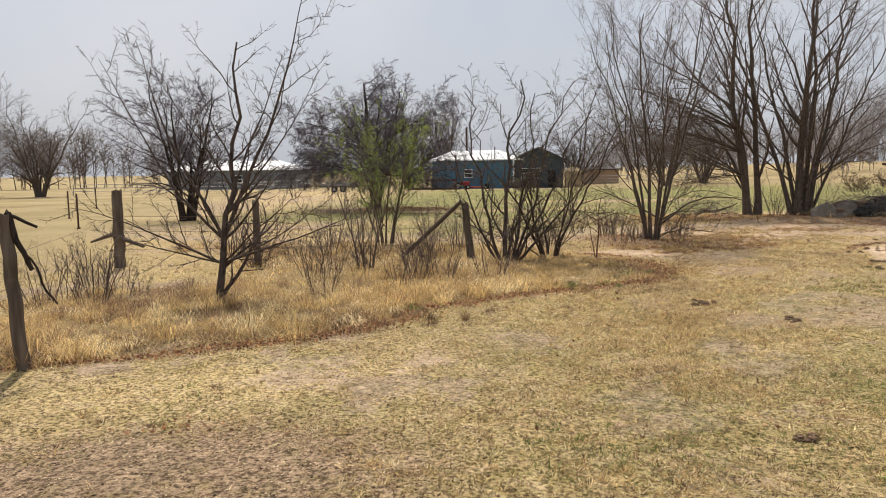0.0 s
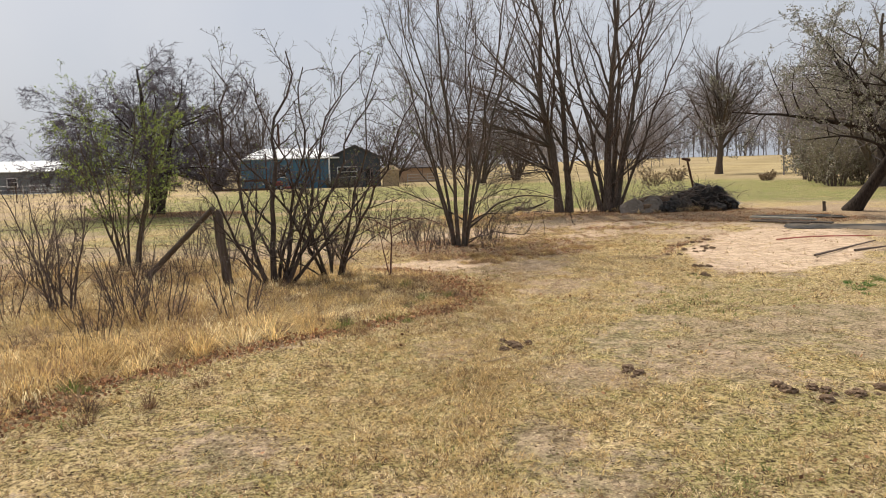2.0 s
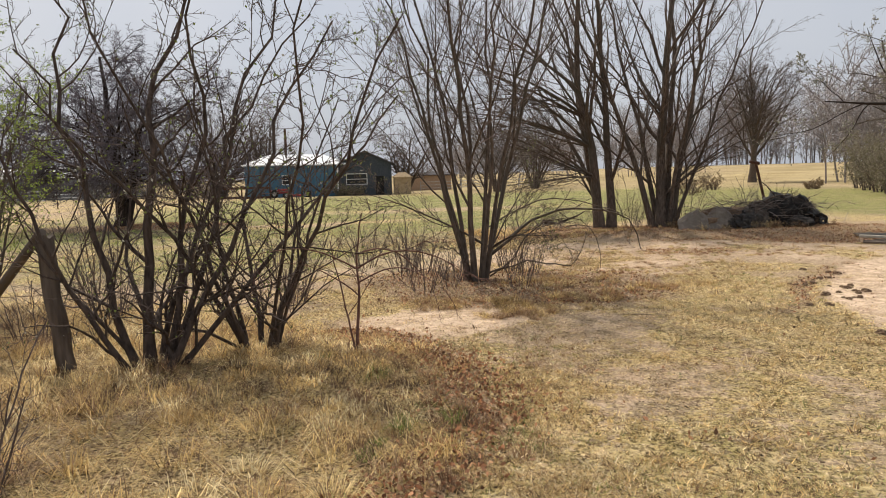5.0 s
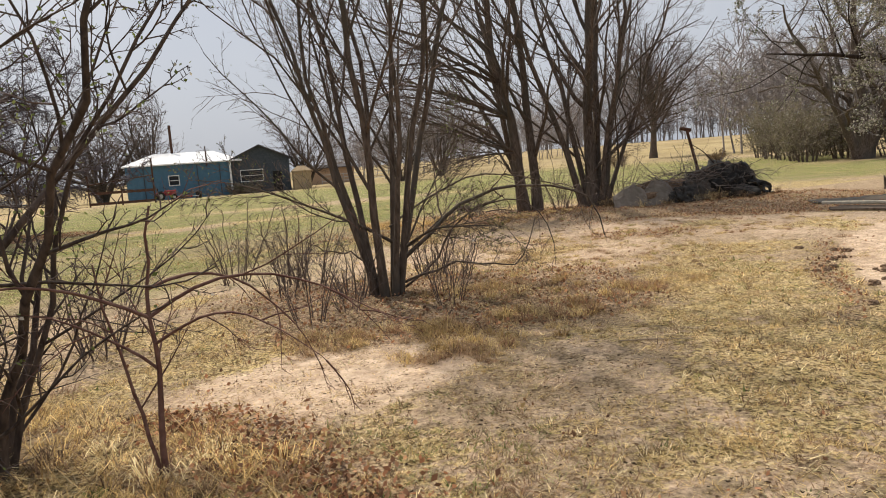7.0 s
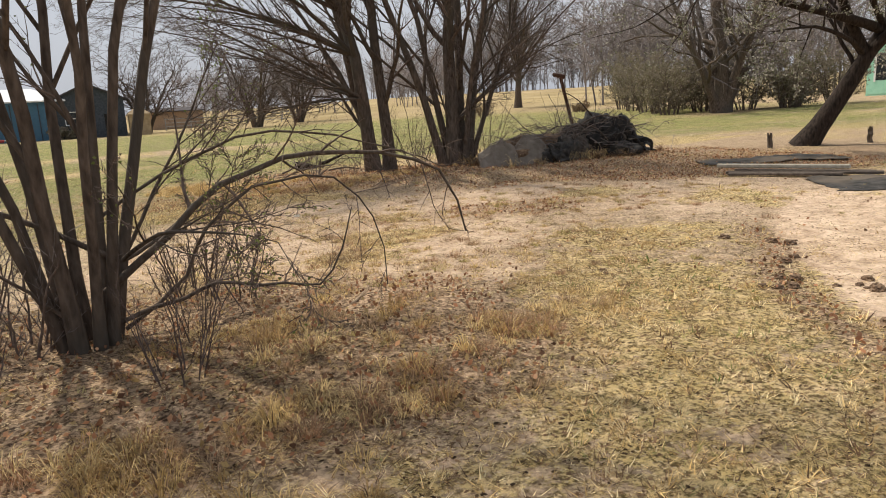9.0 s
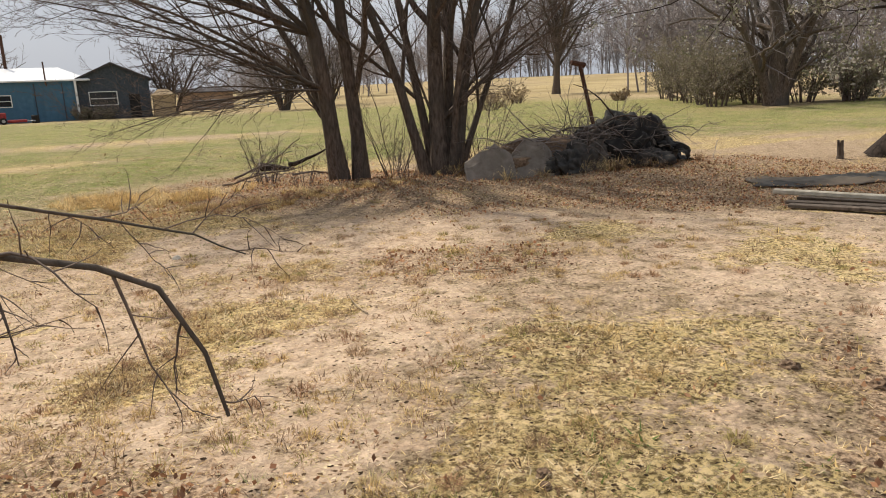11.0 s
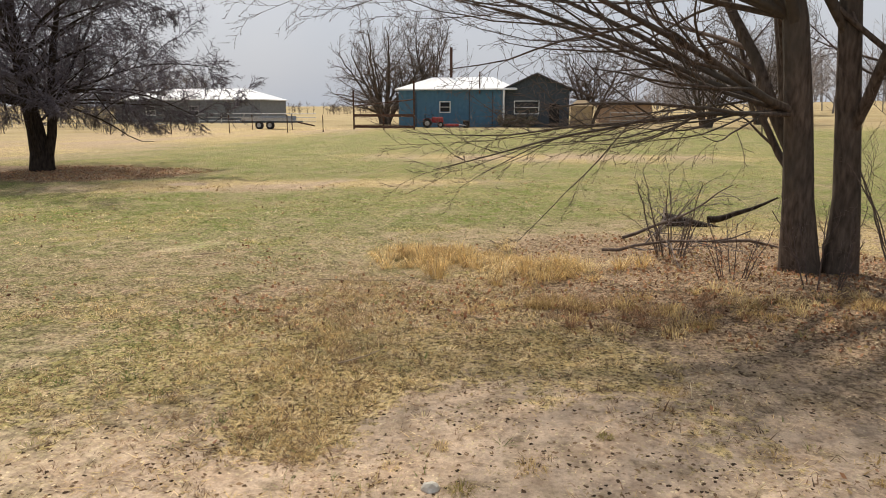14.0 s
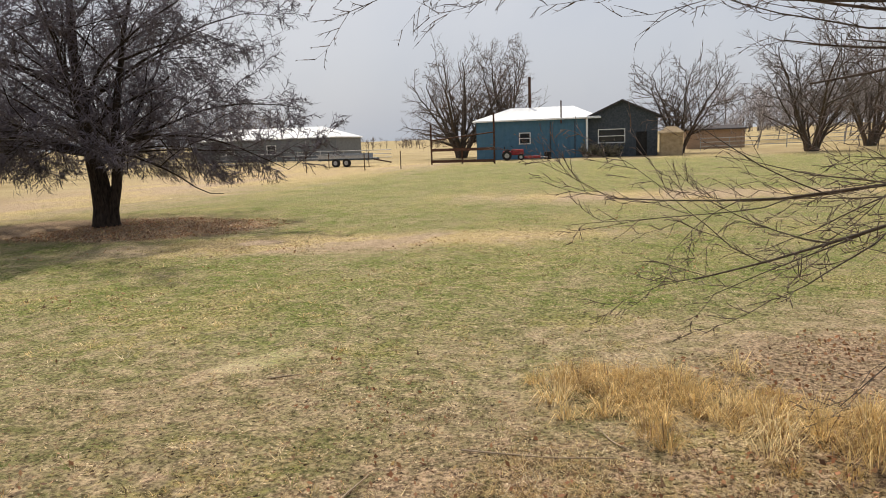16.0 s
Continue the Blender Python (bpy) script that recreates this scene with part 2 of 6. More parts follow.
M_BLACK = mat("black_plastic", (0.012, 0.011, 0.011), (0.032, 0.03, 0.028), 7, 0.62, 0.5, spec=0.18)
M_TARP = mat("dusty_black_fabric", (0.03, 0.029, 0.028), (0.085, 0.08, 0.074), 9, 0.9, 0.5, c3=(0.16, 0.13, 0.10))
M_CONC = mat("weathered_concrete", (0.16, 0.135, 0.11), (0.25, 0.215, 0.18), 9, 0.9, 0.6, c3=(0.17, 0.15, 0.12), scale2=2.5)
M_BOARD = mat("sun_bleached_timber", (0.36, 0.32, 0.25), (0.55, 0.50, 0.41), 14, 0.85, 0.4, stretch=(0.1, 1, 1))
M_STICK = mat("pale_dead_stick", (0.28, 0.21, 0.14), (0.48, 0.38, 0.27), 20, 0.85, 0.3)
M_SOIL = mat("dry_soil_clod", (0.11, 0.07, 0.045), (0.26, 0.18, 0.12), 25, 0.95, 0.9)
M_ROCK = mat("pale_stone", (0.5, 0.46, 0.38), (0.66, 0.62, 0.54), 12, 0.9, 0.4)
M_HOSE = mat("faded_red_hose", (0.42, 0.13, 0.10), (0.55, 0.24, 0.19), 9, 0.6, 0.1)
M_TAN = mat("tan_canvas", (0.30, 0.22, 0.13), (0.42, 0.32, 0.2), 4, 0.85, 0.3)
M_BRICK = mat("tan_brick", (0.33, 0.22, 0.15), (0.45, 0.32, 0.22), 8, 0.9, 0.3)


# ---- small builders ----
def vn(x, y, scale, seed=0):
    """Smooth random field, 0 to 1."""
    g = np.random.RandomState(seed).rand(64, 64)
    u, v = np.asarray(x) / scale, np.asarray(y) / scale
    i, j = np.floor(u).astype(int), np.floor(v).astype(int)
    a, b = u - i, v - j
    a, b = a * a * (3 - 2 * a), b * b * (3 - 2 * b)
    q = lambda p, r: g[p % 64, r % 64]
    return (q(i, j) * (1 - a) + q(i + 1, j) * a) * (1 - b) + (q(i, j + 1) * (1 - a) + q(i + 1, j + 1) * a) * b


def step(a, b, x):
    """Smooth 0 to 1 from a to b, which may run downwards."""
    t = np.clip((np.asarray(x, float) - a) / (b - a), 0, 1)
    return t * t * (3 - 2 * t)


def blob(x, y, cx, cy, rx, ry, turn=0.0, soft=0.35):
    c, s = math.cos(radians(turn)), math.sin(radians(turn))
    u, v = (x - cx) * c + (y - cy) * s, -(x - cx) * s + (y - cy) * c
    return 1 - step(1 - soft, 1 + soft, np.hypot(u / rx, v / ry))


def ground_z(x, y):
    x, y = np.asarray(x, float), np.asarray(y, float)
    r = np.hypot(x - 8, y - 20)
    z = GZ + 0.05 * (vn(x, y, 2.3, 3) - 0.5) + 0.04 * (vn(x, y, 0.55, 4) - 0.5)
    z = z + 0.3 * step(28, 55, x) + 3.2 * step(60, 190, r) * step(-0.1, 0.45, (x - 8) / (r + 1))
    z = z + 0.10 * blob(x, y, 13.5, 23.6, 4.2, 1.6, -10) + 0.07 * blob(x, y, 5.2, 17.0, 2.6, 1.6)
    z = z + 0.05 * blob(x, y, -4.3, 35.3, 2.4, 2.4)
    return z + 9 * step(500, 1400, r)


def verge_x(y):
    """East edge of the rough grass along the fence, as x for a given y."""
    return np.interp(y, [-2, 5.2, 6.2, 7.0, 8.3, 9.3, 10.2, 11.2, 12.4, 13.6, 14.6, 16, 40], [-6.5, -5.0, -2.2, -0.9, -0.2, 1.4, 2.9, 3.6, 3.7, 3.2, 2.4, 1.0, -3.0])


def cover(x, y):
    """Green, sand, litter, tall: how much of each stands at a place. Litter holds some painted tree shade too."""
    w = vn(x, y, 1.3, 7) - 0.5
    edge = verge_x(y) - x + 0.5 * w
    tall = step(-0.15, 0.35, edge) * (1 - step(5.5, 8.0, edge)) * (1 - step(15.0, 18.0, y))
    r = np.hypot(x - 8, y - 20)
    green = 0.74 * step(22.5, 28.5, y + 1.2 * w - 0.6 * np.maximum(x - 5, 0) * step(32, 26, y)) * (1 - step(-10, -22, x) * 0) * step(-16, -4, x - 0.1 * y + 3)
    green = green * (1 - 0.75 * step(76, 82, y)) * (1 - step(38, 52, x))
    green = np.maximum(green, 1.2 * blob(x, y, 11.3, 10.0, 3.3, 1.1, 25, 0.3))
    green = np.maximum(green, 0.68 * blob(x, y, 24, 33, 16, 6, -38, 0.4))
    green = np.maximum(green, 0.6 * blob(x, y, 1, 22, 5, 3.5, 0, 0.6))
    green = np.maximum(green, 0.54 * blob(x, y, 3.2, 25.5, 5.0, 4.0, 0, 0.6))
    green = np.maximum(green, 0.30 * blob(x, y, 6, 6, 8, 6, 0, 0.5))
    green = green * (1 - 0.8 * blob(x, y, 2.5, 33, 4.5, 1.2, 15, 0.5)) * (1 - 0.8 * blob(x, y, 9, 42, 7, 1.6, 0, 0.5))
    sand = 0.95 * blob(x, y, 11.0, 14.6, 4.2, 1.6, 45, 0.2)
    sand = np.maximum(sand, 0.61 * blob(x, y, 8.0, 20.0, 2.4, 3.4, 0, 0.5))
    sand = np.maximum(sand, 0.61 * blob(x, y, 10.0, 21.0, 2.6, 1.6, 0, 0.5))
    sand = np.maximum(sand, 0.61 * blob(x, y, 7.2, 17.9, 1.6, 2.2, 0, 0.5))
    sand = np.maximum(sand, 0.61 * blob(x, y, 5.6, 20.0, 4.2, 2.0, 20, 0.5))
    sand = np.maximum(sand, 0.74 * blob(x, y, 3.9, 14.4, 1.7, 0.9, 30, 0.5))
    sand = np.maximum(sand, 0.52 * blob(x, y, 2.5, 10.2, 3.2, 0.9, 25, 0.5))
    sand = np.maximum(sand, 0.55 * blob(x, y, -1.3, 5.3, 2.6, 0.7, 20, 0.5))
    sand = np.maximum(sand, 0.5 * blob(x, y, 1.2, 33.2, 3, 0.9, 20, 0.5))
    sand = np.maximum(sand, 0.55 * blob(x, y, 12.5, 18.5, 3, 2.5, 0, 0.5))
    sand = np.maximum(sand, 1.0 * blob(x, y, 4.1, 26.15, 0.5, 0.13, 49, 0.3))
    sand = np.maximum(sand, 0.44)
    lit = 0.72 * blob(x, y, 11.2, 24.6, 4.0, 2.2, -5, 0.4)
    lit = np.maximum(lit, 0.74 * blob(x, y, 5.4, 15.7, 2.3, 1.0, -8, 0.4))
    lit = np.maximum(lit, 0.68 * blob(x, y, -1.5, 3.2, 2.3, 1.3, 10, 0.6))
    lit = np.maximum(lit, 0.76 * blob(x, y, 5.4, 16.7, 2.5, 1.2, -10, 0.4))
    lit = np.maximum(lit, 0.80 * blob(x, y, -4.0, 35.2, 4.4, 2.6, 0, 0.4))
    lit = np.maximum(lit, 0.66 * blob(x, y, 15, 23.2, 3.5, 1.2, -5, 0.4))
    lit = np.maximum(lit, 0.62 * blob(x, y, 17.8, 21.3, 3.0, 1.6, -20, 0.5))
    lit = np.maximum(lit, 0.62 * blob(x, y, 9.6, 26.2, 2.6, 1.6, 0, 0.5))
    lit = np.maximum(lit, 0.58 * blob(x, y, 7.0, 24.2, 2.4, 1.3, 0, 0.5))
    # litter by the boards, thickened to paint in the blossom tree's shadow as well
    lit = np.maximum(lit, 0.74 * blob(x, y, 15.0, 20.9, 4.2, 1.9, -25, 0.4))
    lit = np.maximum(lit, 0.62 * blob(x, y, 12.6, 22.3, 3.4, 1.5, -5, 0.5))
    lit = np.maximum(lit, 0.6 * blob(x, y, 38, 38, 8, 2.6, 10, 0.5))
    lit = np.maximum(lit, 0.68 * np.exp(-((edge + 0.05) / 0.35) ** 2) * (1 - step(14, 15, y)))
    ridge = (y - x - 3.6) * 0.7071 - 1.75
    lit = np.maximum(lit, 0.68 * np.exp(-((ridge + 0.5 * w) / 0.28) ** 2) * step(19.5, 21.5, x + y) * (1 - step(27, 29, x + y)))
    lit = np.maximum(lit, 0.46 * blob(x, y, 4.6, 24.6, 3.4, 2.6, 0, 0.6))
    lit = np.maximum(lit, 0.56 * blob(x, y, 9.6, 19.6, 2.0, 0.9, -20, 0.6))
    lit = np.maximum(lit, 0.42 * tall)
    lit = np.maximum(lit, 0.38)
    return green, sand * (1 - 0.5 * tall), lit, tall


def straw_field(x, y):
    """How thick the cut straw lies: islands of tufts with bare soil between."""
    g, sa, li, ta = cover(x, y)
    f = 0.30 * vn(x, y, 0.37, 11) + 0.34 * vn(x, y, 0.95, 13) + 0.36 * vn(x, y, 2.6, 12)
    return np.clip(0.50 + 0.30 * step(14.8, 11, y) + 2.8 * (f - 0.5) - 0.75 * step(0.46, 0.66, sa + 0.3 * (vn(x, y, 0.7, 14) - 0.5)), 0, 1)


def mesh_np(name, V, F, tone=None, smooth=False, tri=None):
    """A mesh of faces F, all of one size, and if need be of triangles besides."""
    me = bpy.data.meshes.new(name)
    V, F = np.asarray(V, np.float32), np.asarray(F, np.int32)
    T = np.zeros((0, 3), np.int32) if tri is None else np.asarray(tri, np.int32)
    me.vertices.add(len(V))
    me.vertices.foreach_set("co", V.ravel())
    me.loops.add(F.size + T.size)
    me.loops.foreach_set("vertex_index", np.concatenate([F.ravel(), T.ravel()]))
    me.polygons.add(len(F) + len(T))
    me.polygons.foreach_set("loop_start", np.concatenate([np.arange(0, F.size, F.shape[1], dtype=np.int32), F.size + np.arange(0, T.size, 3, dtype=np.int32)]))
    if smooth:
        me.polygons.foreach_set("use_smooth", np.ones(len(F) + len(T), bool))
    if tone is not None:
        a = me.color_attributes.new("tone", "FLOAT_COLOR", "POINT")
        a.data.foreach_set("color", np.hstack([tone, np.ones((len(tone), 1))]).astype(np.float32).ravel())
    me.update()
    return me


def thing(name, at=(0, 0, 0), label="", category="", group="", mesh=None, material=None, kind="", turn=0):
    ob = new(name, mesh)
    ob.location = at
    ob.rotation_euler = (0, 0, radians(turn))
    if mesh is not None and material is not None and not mesh.materials:
        mesh.materials.append(material)
    return tagged(ob, label, category, group, kind)


def part(name, bm, material, parent, label="", kind="", bevel=0.0):
    """Links a bmesh or a mesh as one object under a thing or a part."""
    if isinstance(bm, bmesh.types.BMesh):
        if bevel:
            bmesh.ops.bevel(bm, geom=bm.edges[:], offset=bevel, segments=1, affect="EDGES", clamp_overlap=True)
        me = bpy.data.meshes.new(name)
        bm.to_mesh(me)
        bm.free()
    else:
        me = bm
    if not me.materials:
        me.materials.append(material)
    ob = new(name, me)
    ob.parent = parent
    return tagged(ob, label, "", "", kind)


def box(bm, x0, x1, y0, y1, z0, z1):
    bmesh.ops.create_cube(bm, size=1, matrix=Matrix.Translation(((x0 + x1) / 2, (y0 + y1) / 2, (z0 + z1) / 2)) @ Matrix.Diagonal((abs(x1 - x0), abs(y1 - y0), abs(z1 - z0), 1)))
    return bm


def B():
    return bmesh.new()


def beam(bm, p, q, r, r2=None, sides=8):
    p, q = Vector(p), Vector(q)
    d = q - p
    m = Matrix.Translation((p + q) / 2) @ d.to_track_quat("Z", "Y").to_matrix().to_4x4()
    bmesh.ops.create_cone(bm, cap_ends=True, segments=sides, radius1=r, radius2=r if r2 is None else r2, depth=d.length, matrix=m)
    return bm


def plank(bm, p, q, w, h):
    """A squared timber from p to q, w wide and h high."""
    p, q = Vector(p), Vector(q)
    d = q - p
    m = Matrix.Translation((p + q) / 2) @ d.to_track_quat("X", "Z").to_matrix().to_4x4()
    bmesh.ops.create_cube(bm, size=1, matrix=m @ Matrix.Diagonal((d.length, w, h, 1)))
    return bm


def tubes(P, R, sides):
    """Round limbs along many curves at once. P: (n, k, 3), R: (n, k)."""
    n, k, _ = P.shape
    T = np.gradient(P, axis=1)
    T /= np.linalg.norm(T, axis=2, keepdims=True) + 1e-9
    ref = np.where(np.abs(T[:, :1, 2:3]) > 0.8, np.array([1.0, 0, 0]), np.array([0, 0, 1.0]))
    U = np.cross(T, ref)
    U /= np.linalg.norm(U, axis=2, keepdims=True) + 1e-9
    W = np.cross(T, U)
    a = np.arange(sides) * 2 * np.pi / sides
    V = P[:, :, None] + R[:, :, None, None] * (np.cos(a)[:, None] * U[:, :, None] + np.sin(a)[:, None] * W[:, :, None])
    idx = np.arange(n * k * sides).reshape(n, k, sides)
    nx = np.roll(idx, -1, axis=2)
    F = np.stack([idx[:, :-1], nx[:, :-1], nx[:, 1:], idx[:, 1:]], axis=-1).reshape(-1, 4)
    return V.reshape(-1, 3), F


def spines(P, R):
    """Short straight twigs as three-sided cones. P: (n, 2, 3)."""
    d = P[:, 1] - P[:, 0]
    u = np.cross(d, np.array([0.3, 0.5, 0.81]))
    u /= np.linalg.norm(u, axis=1, keepdims=True) + 1e-9
    w = np.cross(d / (np.linalg.norm(d, axis=1, keepdims=True) + 1e-9), u)
    a = np.arange(3) * 2 * np.pi / 3
    ring = P[:, :1] + R[:, :1, None] * (np.cos(a)[None, :, None] * u[:, None] + np.sin(a)[None, :, None] * w[:, None])
    V = np.concatenate([ring, P[:, 1:]], 1)
    i = (np.arange(len(P)) * 4)[:, None]
    T = np.stack([np.hstack([i + k, i + (k + 1) % 3, i + 3]) for k in range(3)], 1).reshape(-1, 3)
    return V.reshape(-1, 3), T


def limbs(rng, S, D, L, R0, k, wiggle, lift, taper=0.25):
    """Curves from starts S along D, of length L, that bend at random and rise (or hang) by lift."""
    n = len(S)
    P, d = [S], D / (np.linalg.norm(D, axis=1, keepdims=True) + 1e-9)
    for i in range(k - 1):
        d = d + rng.normal(0, wiggle, (n, 3)) + np.array([0, 0, lift])
        d /= np.linalg.norm(d, axis=1, keepdims=True) + 1e-9
        P.append(P[-1] + d * (L / (k - 1))[:, None])
    t = np.linspace(0, 1, k)
    return np.stack(P, 1), R0[:, None] * (1 - (1 - taper) * t)


def sprout(rng, P, R, m, ratio, spread, k, wiggle, lift, lo=0.2, hi=1.0, thick=0.55, least=0.0025, up=0.0):
    """m side limbs on each limb of P."""
    n, kk, _ = P.shape
    s = lo + (hi - lo) * (np.arange(m)[None] + rng.rand(n, m)) / m
    f = np.clip(s * (kk - 1), 0, kk - 1.001)
    i = f.astype(int)
    a = (f - i)[..., None]
    r = np.arange(n)[:, None]
    S = P[r, i] * (1 - a) + P[r, i + 1] * a
    T = P[r, i + 1] - P[r, i]
    T /= np.linalg.norm(T, axis=2, keepdims=True) + 1e-9
    rad = R[r, i] * (1 - a[..., 0]) + R[r, i + 1] * a[..., 0]
    Lp = np.linalg.norm(np.diff(P, axis=1), axis=2).sum(1)[:, None]
    L = Lp * ratio * (1 - 0.45 * s) * rng.uniform(0.6, 1.3, (n, m))
    X = rng.normal(0, 1, (n, m, 3))
    X -= (X * T).sum(2, keepdims=True) * T
    X /= np.linalg.norm(X, axis=2, keepdims=True) + 1e-9
    X[..., 2] += up
    D = T * math.cos(radians(spread)) + X * math.sin(radians(spread))
    r0 = np.maximum(np.minimum(rad * thick, L * 0.02 + least), least)
    return limbs(rng, S.reshape(-1, 3), D.reshape(-1, 3), L.reshape(-1), r0.reshape(-1), k, wiggle, lift)


def leaf_mesh(name, rng, pts, size, tones, aspect=1.6):
    """Small folded leaves or petals at points."""
    n = len(pts)
    d1, d2 = rng.normal(0, 1, (n, 3)), rng.normal(0, 1, (n, 3))
    d1 /= np.linalg.norm(d1, axis=1, keepdims=True)
    d2 = np.cross(d1, d2)
    d2 /= np.linalg.norm(d2, axis=1, keepdims=True)
    s = (size * rng.uniform(0.6, 1.4, n))[:, None]
    V = np.stack([pts - d1 * s * aspect / 2, pts + d2 * s / 2, pts + d1 * s * aspect / 2, pts - d2 * s / 2], 1)
    tone = np.asarray(tones)[rng.randint(0, len(tones), n)]
    return mesh_np(name, V.reshape(-1, 3), np.arange(4 * n).reshape(-1, 4), np.repeat(tone, 4, 0))


def tree(name, at, label, category, stems, levels, bark, twig, seed, leaves=None, group="", sweeps=(), power=1.15, each=False, taper=0.86, wig=0.018, skirt=-9.0, arcs=()):
    """stems: (x, y, lean x, lean y, height, radius). sweeps: long limbs (height, azimuth, elevation, length, radius, lift).
    levels: (side limbs, length ratio, spread, points, wiggle, lift, low, sides, least radius)."""
    rng = np.random.RandomState(seed)
    x, y = at
    root = thing(name, (x, y, float(ground_z(x, y))), label, category, group)
    Ps, Rs = [], []
    k = 12
    for (sx, sy, lx, ly, h, r) in stems:
        t = np.linspace(0, 1, k)
        w = np.cumsum(rng.normal(0, wig * h, (k, 2)), 0) * t[:, None]
        P = np.stack([sx + lx * h * t ** power + w[:, 0], sy + ly * h * t ** power + w[:, 1], -0.12 + (h + 0.12) * t], 1)
        R = r * (1 - taper * t ** 0.8) * (1 + 0.3 * np.exp(-t * 30)) + 0.003
        V, F = tubes(P[None], R[None], 10)
        part("stem" if len(stems) > 1 else "trunk", mesh_np("stem", V, F, smooth=True), bark, root)
        Ps.append(P)
        Rs.append(R)
    for (z, az, el, ln, r, lift) in sweeps:
        d = np.array([[math.cos(radians(az)) * math.cos(radians(el)), math.sin(radians(az)) * math.cos(radians(el)), math.sin(radians(el))]])
        q = Ps[0]
        i = int(np.argmin(np.abs(q[:, 2] - z)))
        P, R = limbs(rng, q[i][None], d, np.array([ln]), np.array([r]), k, 0.05, lift, 0.12)
        P[..., 2] = np.maximum(P[..., 2], skirt)
        V, F = tubes(P, R, 7)
        part("limb", mesh_np("limb", V, F, smooth=True), bark, root)
        Ps.append(P[0])
        Rs.append(R[0])
    P, R = np.array(Ps), np.array(Rs)
    acc_v, acc_f, acc_t, off = [], [], [], 0
    for (pts, r) in arcs:
        q = np.array(pts, float)
        u, v = np.linspace(0, len(q) - 1, 14), np.arange(len(q))
        c = np.stack([np.interp(u, v, q[:, m]) for m in range(3)], 1)
        c[1:-1] = 0.25 * c[:-2] + 0.5 * c[1:-1] + 0.25 * c[2:] + rng.normal(0, 0.012, (12, 3))
        A, AR = c[None], (r * np.linspace(1, 0.25, 14))[None]
        V, F = tubes(A, AR, 7)
        part("limb", mesh_np("limb", V, F, smooth=True), bark, root)
        for m, ratio, lift, sides in ((10, 0.24, -0.05, 4), (5, 0.45, -0.04, 3)):
            A, AR = sprout(rng, A, AR, m, ratio, 52, 6, 0.15, lift, 0.2, least=0.003)
            V, F = tubes(A, AR, sides)
            acc_v.append(V)
            acc_f.append(F + off)
            off += len(V)
    for q, lv in enumerate(levels):
        m, ratio, spread, kk, wander, lift, low, sides = lv[:8]
        P, R = sprout(rng, P, R, m, ratio, spread, kk, wander, lift, low, least=lv[8] if len(lv) > 8 else 0.0025)
        up = P[..., 2].min(1) > skirt
        P, R = P[up], R[up]
        if q == 0 and each:
            for i in range(len(P)):
                V, F = tubes(P[i:i + 1], R[i:i + 1], sides)
                part("limb", mesh_np("limb", V, F, smooth=True), bark, root)
            continue
        if kk == 2 and q:
            V, T = spines(P, R)
            acc_v.append(V)
            acc_t.append(T + off)
            off += len(V)
            continue
        V, F = tubes(P, R, sides)
        if q == 0:
            part("limb", mesh_np("limb", V, F, smooth=True), bark, root, kind="stuff")
        else:
            acc_v.append(V)
            acc_f.append(F + off)
            off += len(V)
    if acc_v:
        part("twig", mesh_np("twig", np.vstack(acc_v), np.vstack(acc_f), tri=np.vstack(acc_t) if acc_t else None), twig, root, kind="stuff")
    if leaves:
        per, size, tones = leaves[:3]
        lab = leaves[3] if len(leaves) > 3 else ""
        pts = P.reshape(-1, 3)
        pts = pts[rng.randint(0, len(pts), per)] + rng.normal(0, size * 0.8, (per, 3))
        part("foliage", leaf_mesh("foliage", rng, pts, size, tones), M_LEAF, root, lab, "stuff")
    return root


# ---- ground ----
def axis(lo, hi, fine, span, n):
    g = np.linspace(0, 1, n + 1)[1:] ** 3.2 * span
    return np.concatenate([lo - g[::-1], np.arange(lo, hi, fine), hi + g])


gx, gy = axis(-7.0, 17.0, 0.2, 1500, 60), axis(0.0, 34.0, 0.2, 1500, 60)
GX, GY = np.meshgrid(gx, gy, indexing="ij")
GZZ = ground_z(GX, GY)
idx = np.arange(GX.size).reshape(GX.shape)
ground_me = mesh_np("ground", np.stack([GX, GY, GZZ], -1).reshape(-1, 3),
                    np.stack([idx[:-1, :-1], idx[1:, :-1], idx[1:, 1:], idx[:-1, 1:]], -1).reshape(-1, 4), smooth=True)
cg, cs, cl, ct = cover(GX, GY)
ca = ground_me.color_attributes.new("cover", "FLOAT_COLOR", "POINT")
ca.data.foreach_set("color", np.stack([cg, cs, cl, np.ones_like(cg)], -1).astype(np.float32).ravel())
far_r = np.hypot(GX - 8, GY - 20)
gold = np.clip(step(40, 70, far_r + 8 * (vn(GX, GY, 9, 61) - 0.5)) * np.maximum(step(30, 42, GX), step(79, 88, GY)) + 1.25 * step(-7, -14, GX + 0.25 * (GY - 20)) * step(8, 20, far_r), 0, 1.2)
gold = np.clip(gold * (0.5 + 0.6 * vn(GX * 0.6, GY, 7, 62)), 0, 1)
ga = ground_me.attributes.new("gold", "FLOAT", "POINT")
ga.data.foreach_set("value", gold.astype(np.float32).ravel())
gs = ground_me.attributes.new("straw", "FLOAT", "POINT")
gs.data.foreach_set("value", straw_field(GX, GY).astype(np.float32).ravel())
thing("ground", label="dry straw-coloured mown field with bare sand and greener far lawn", mesh=ground_me, material=M_GROUND, kind="structure")


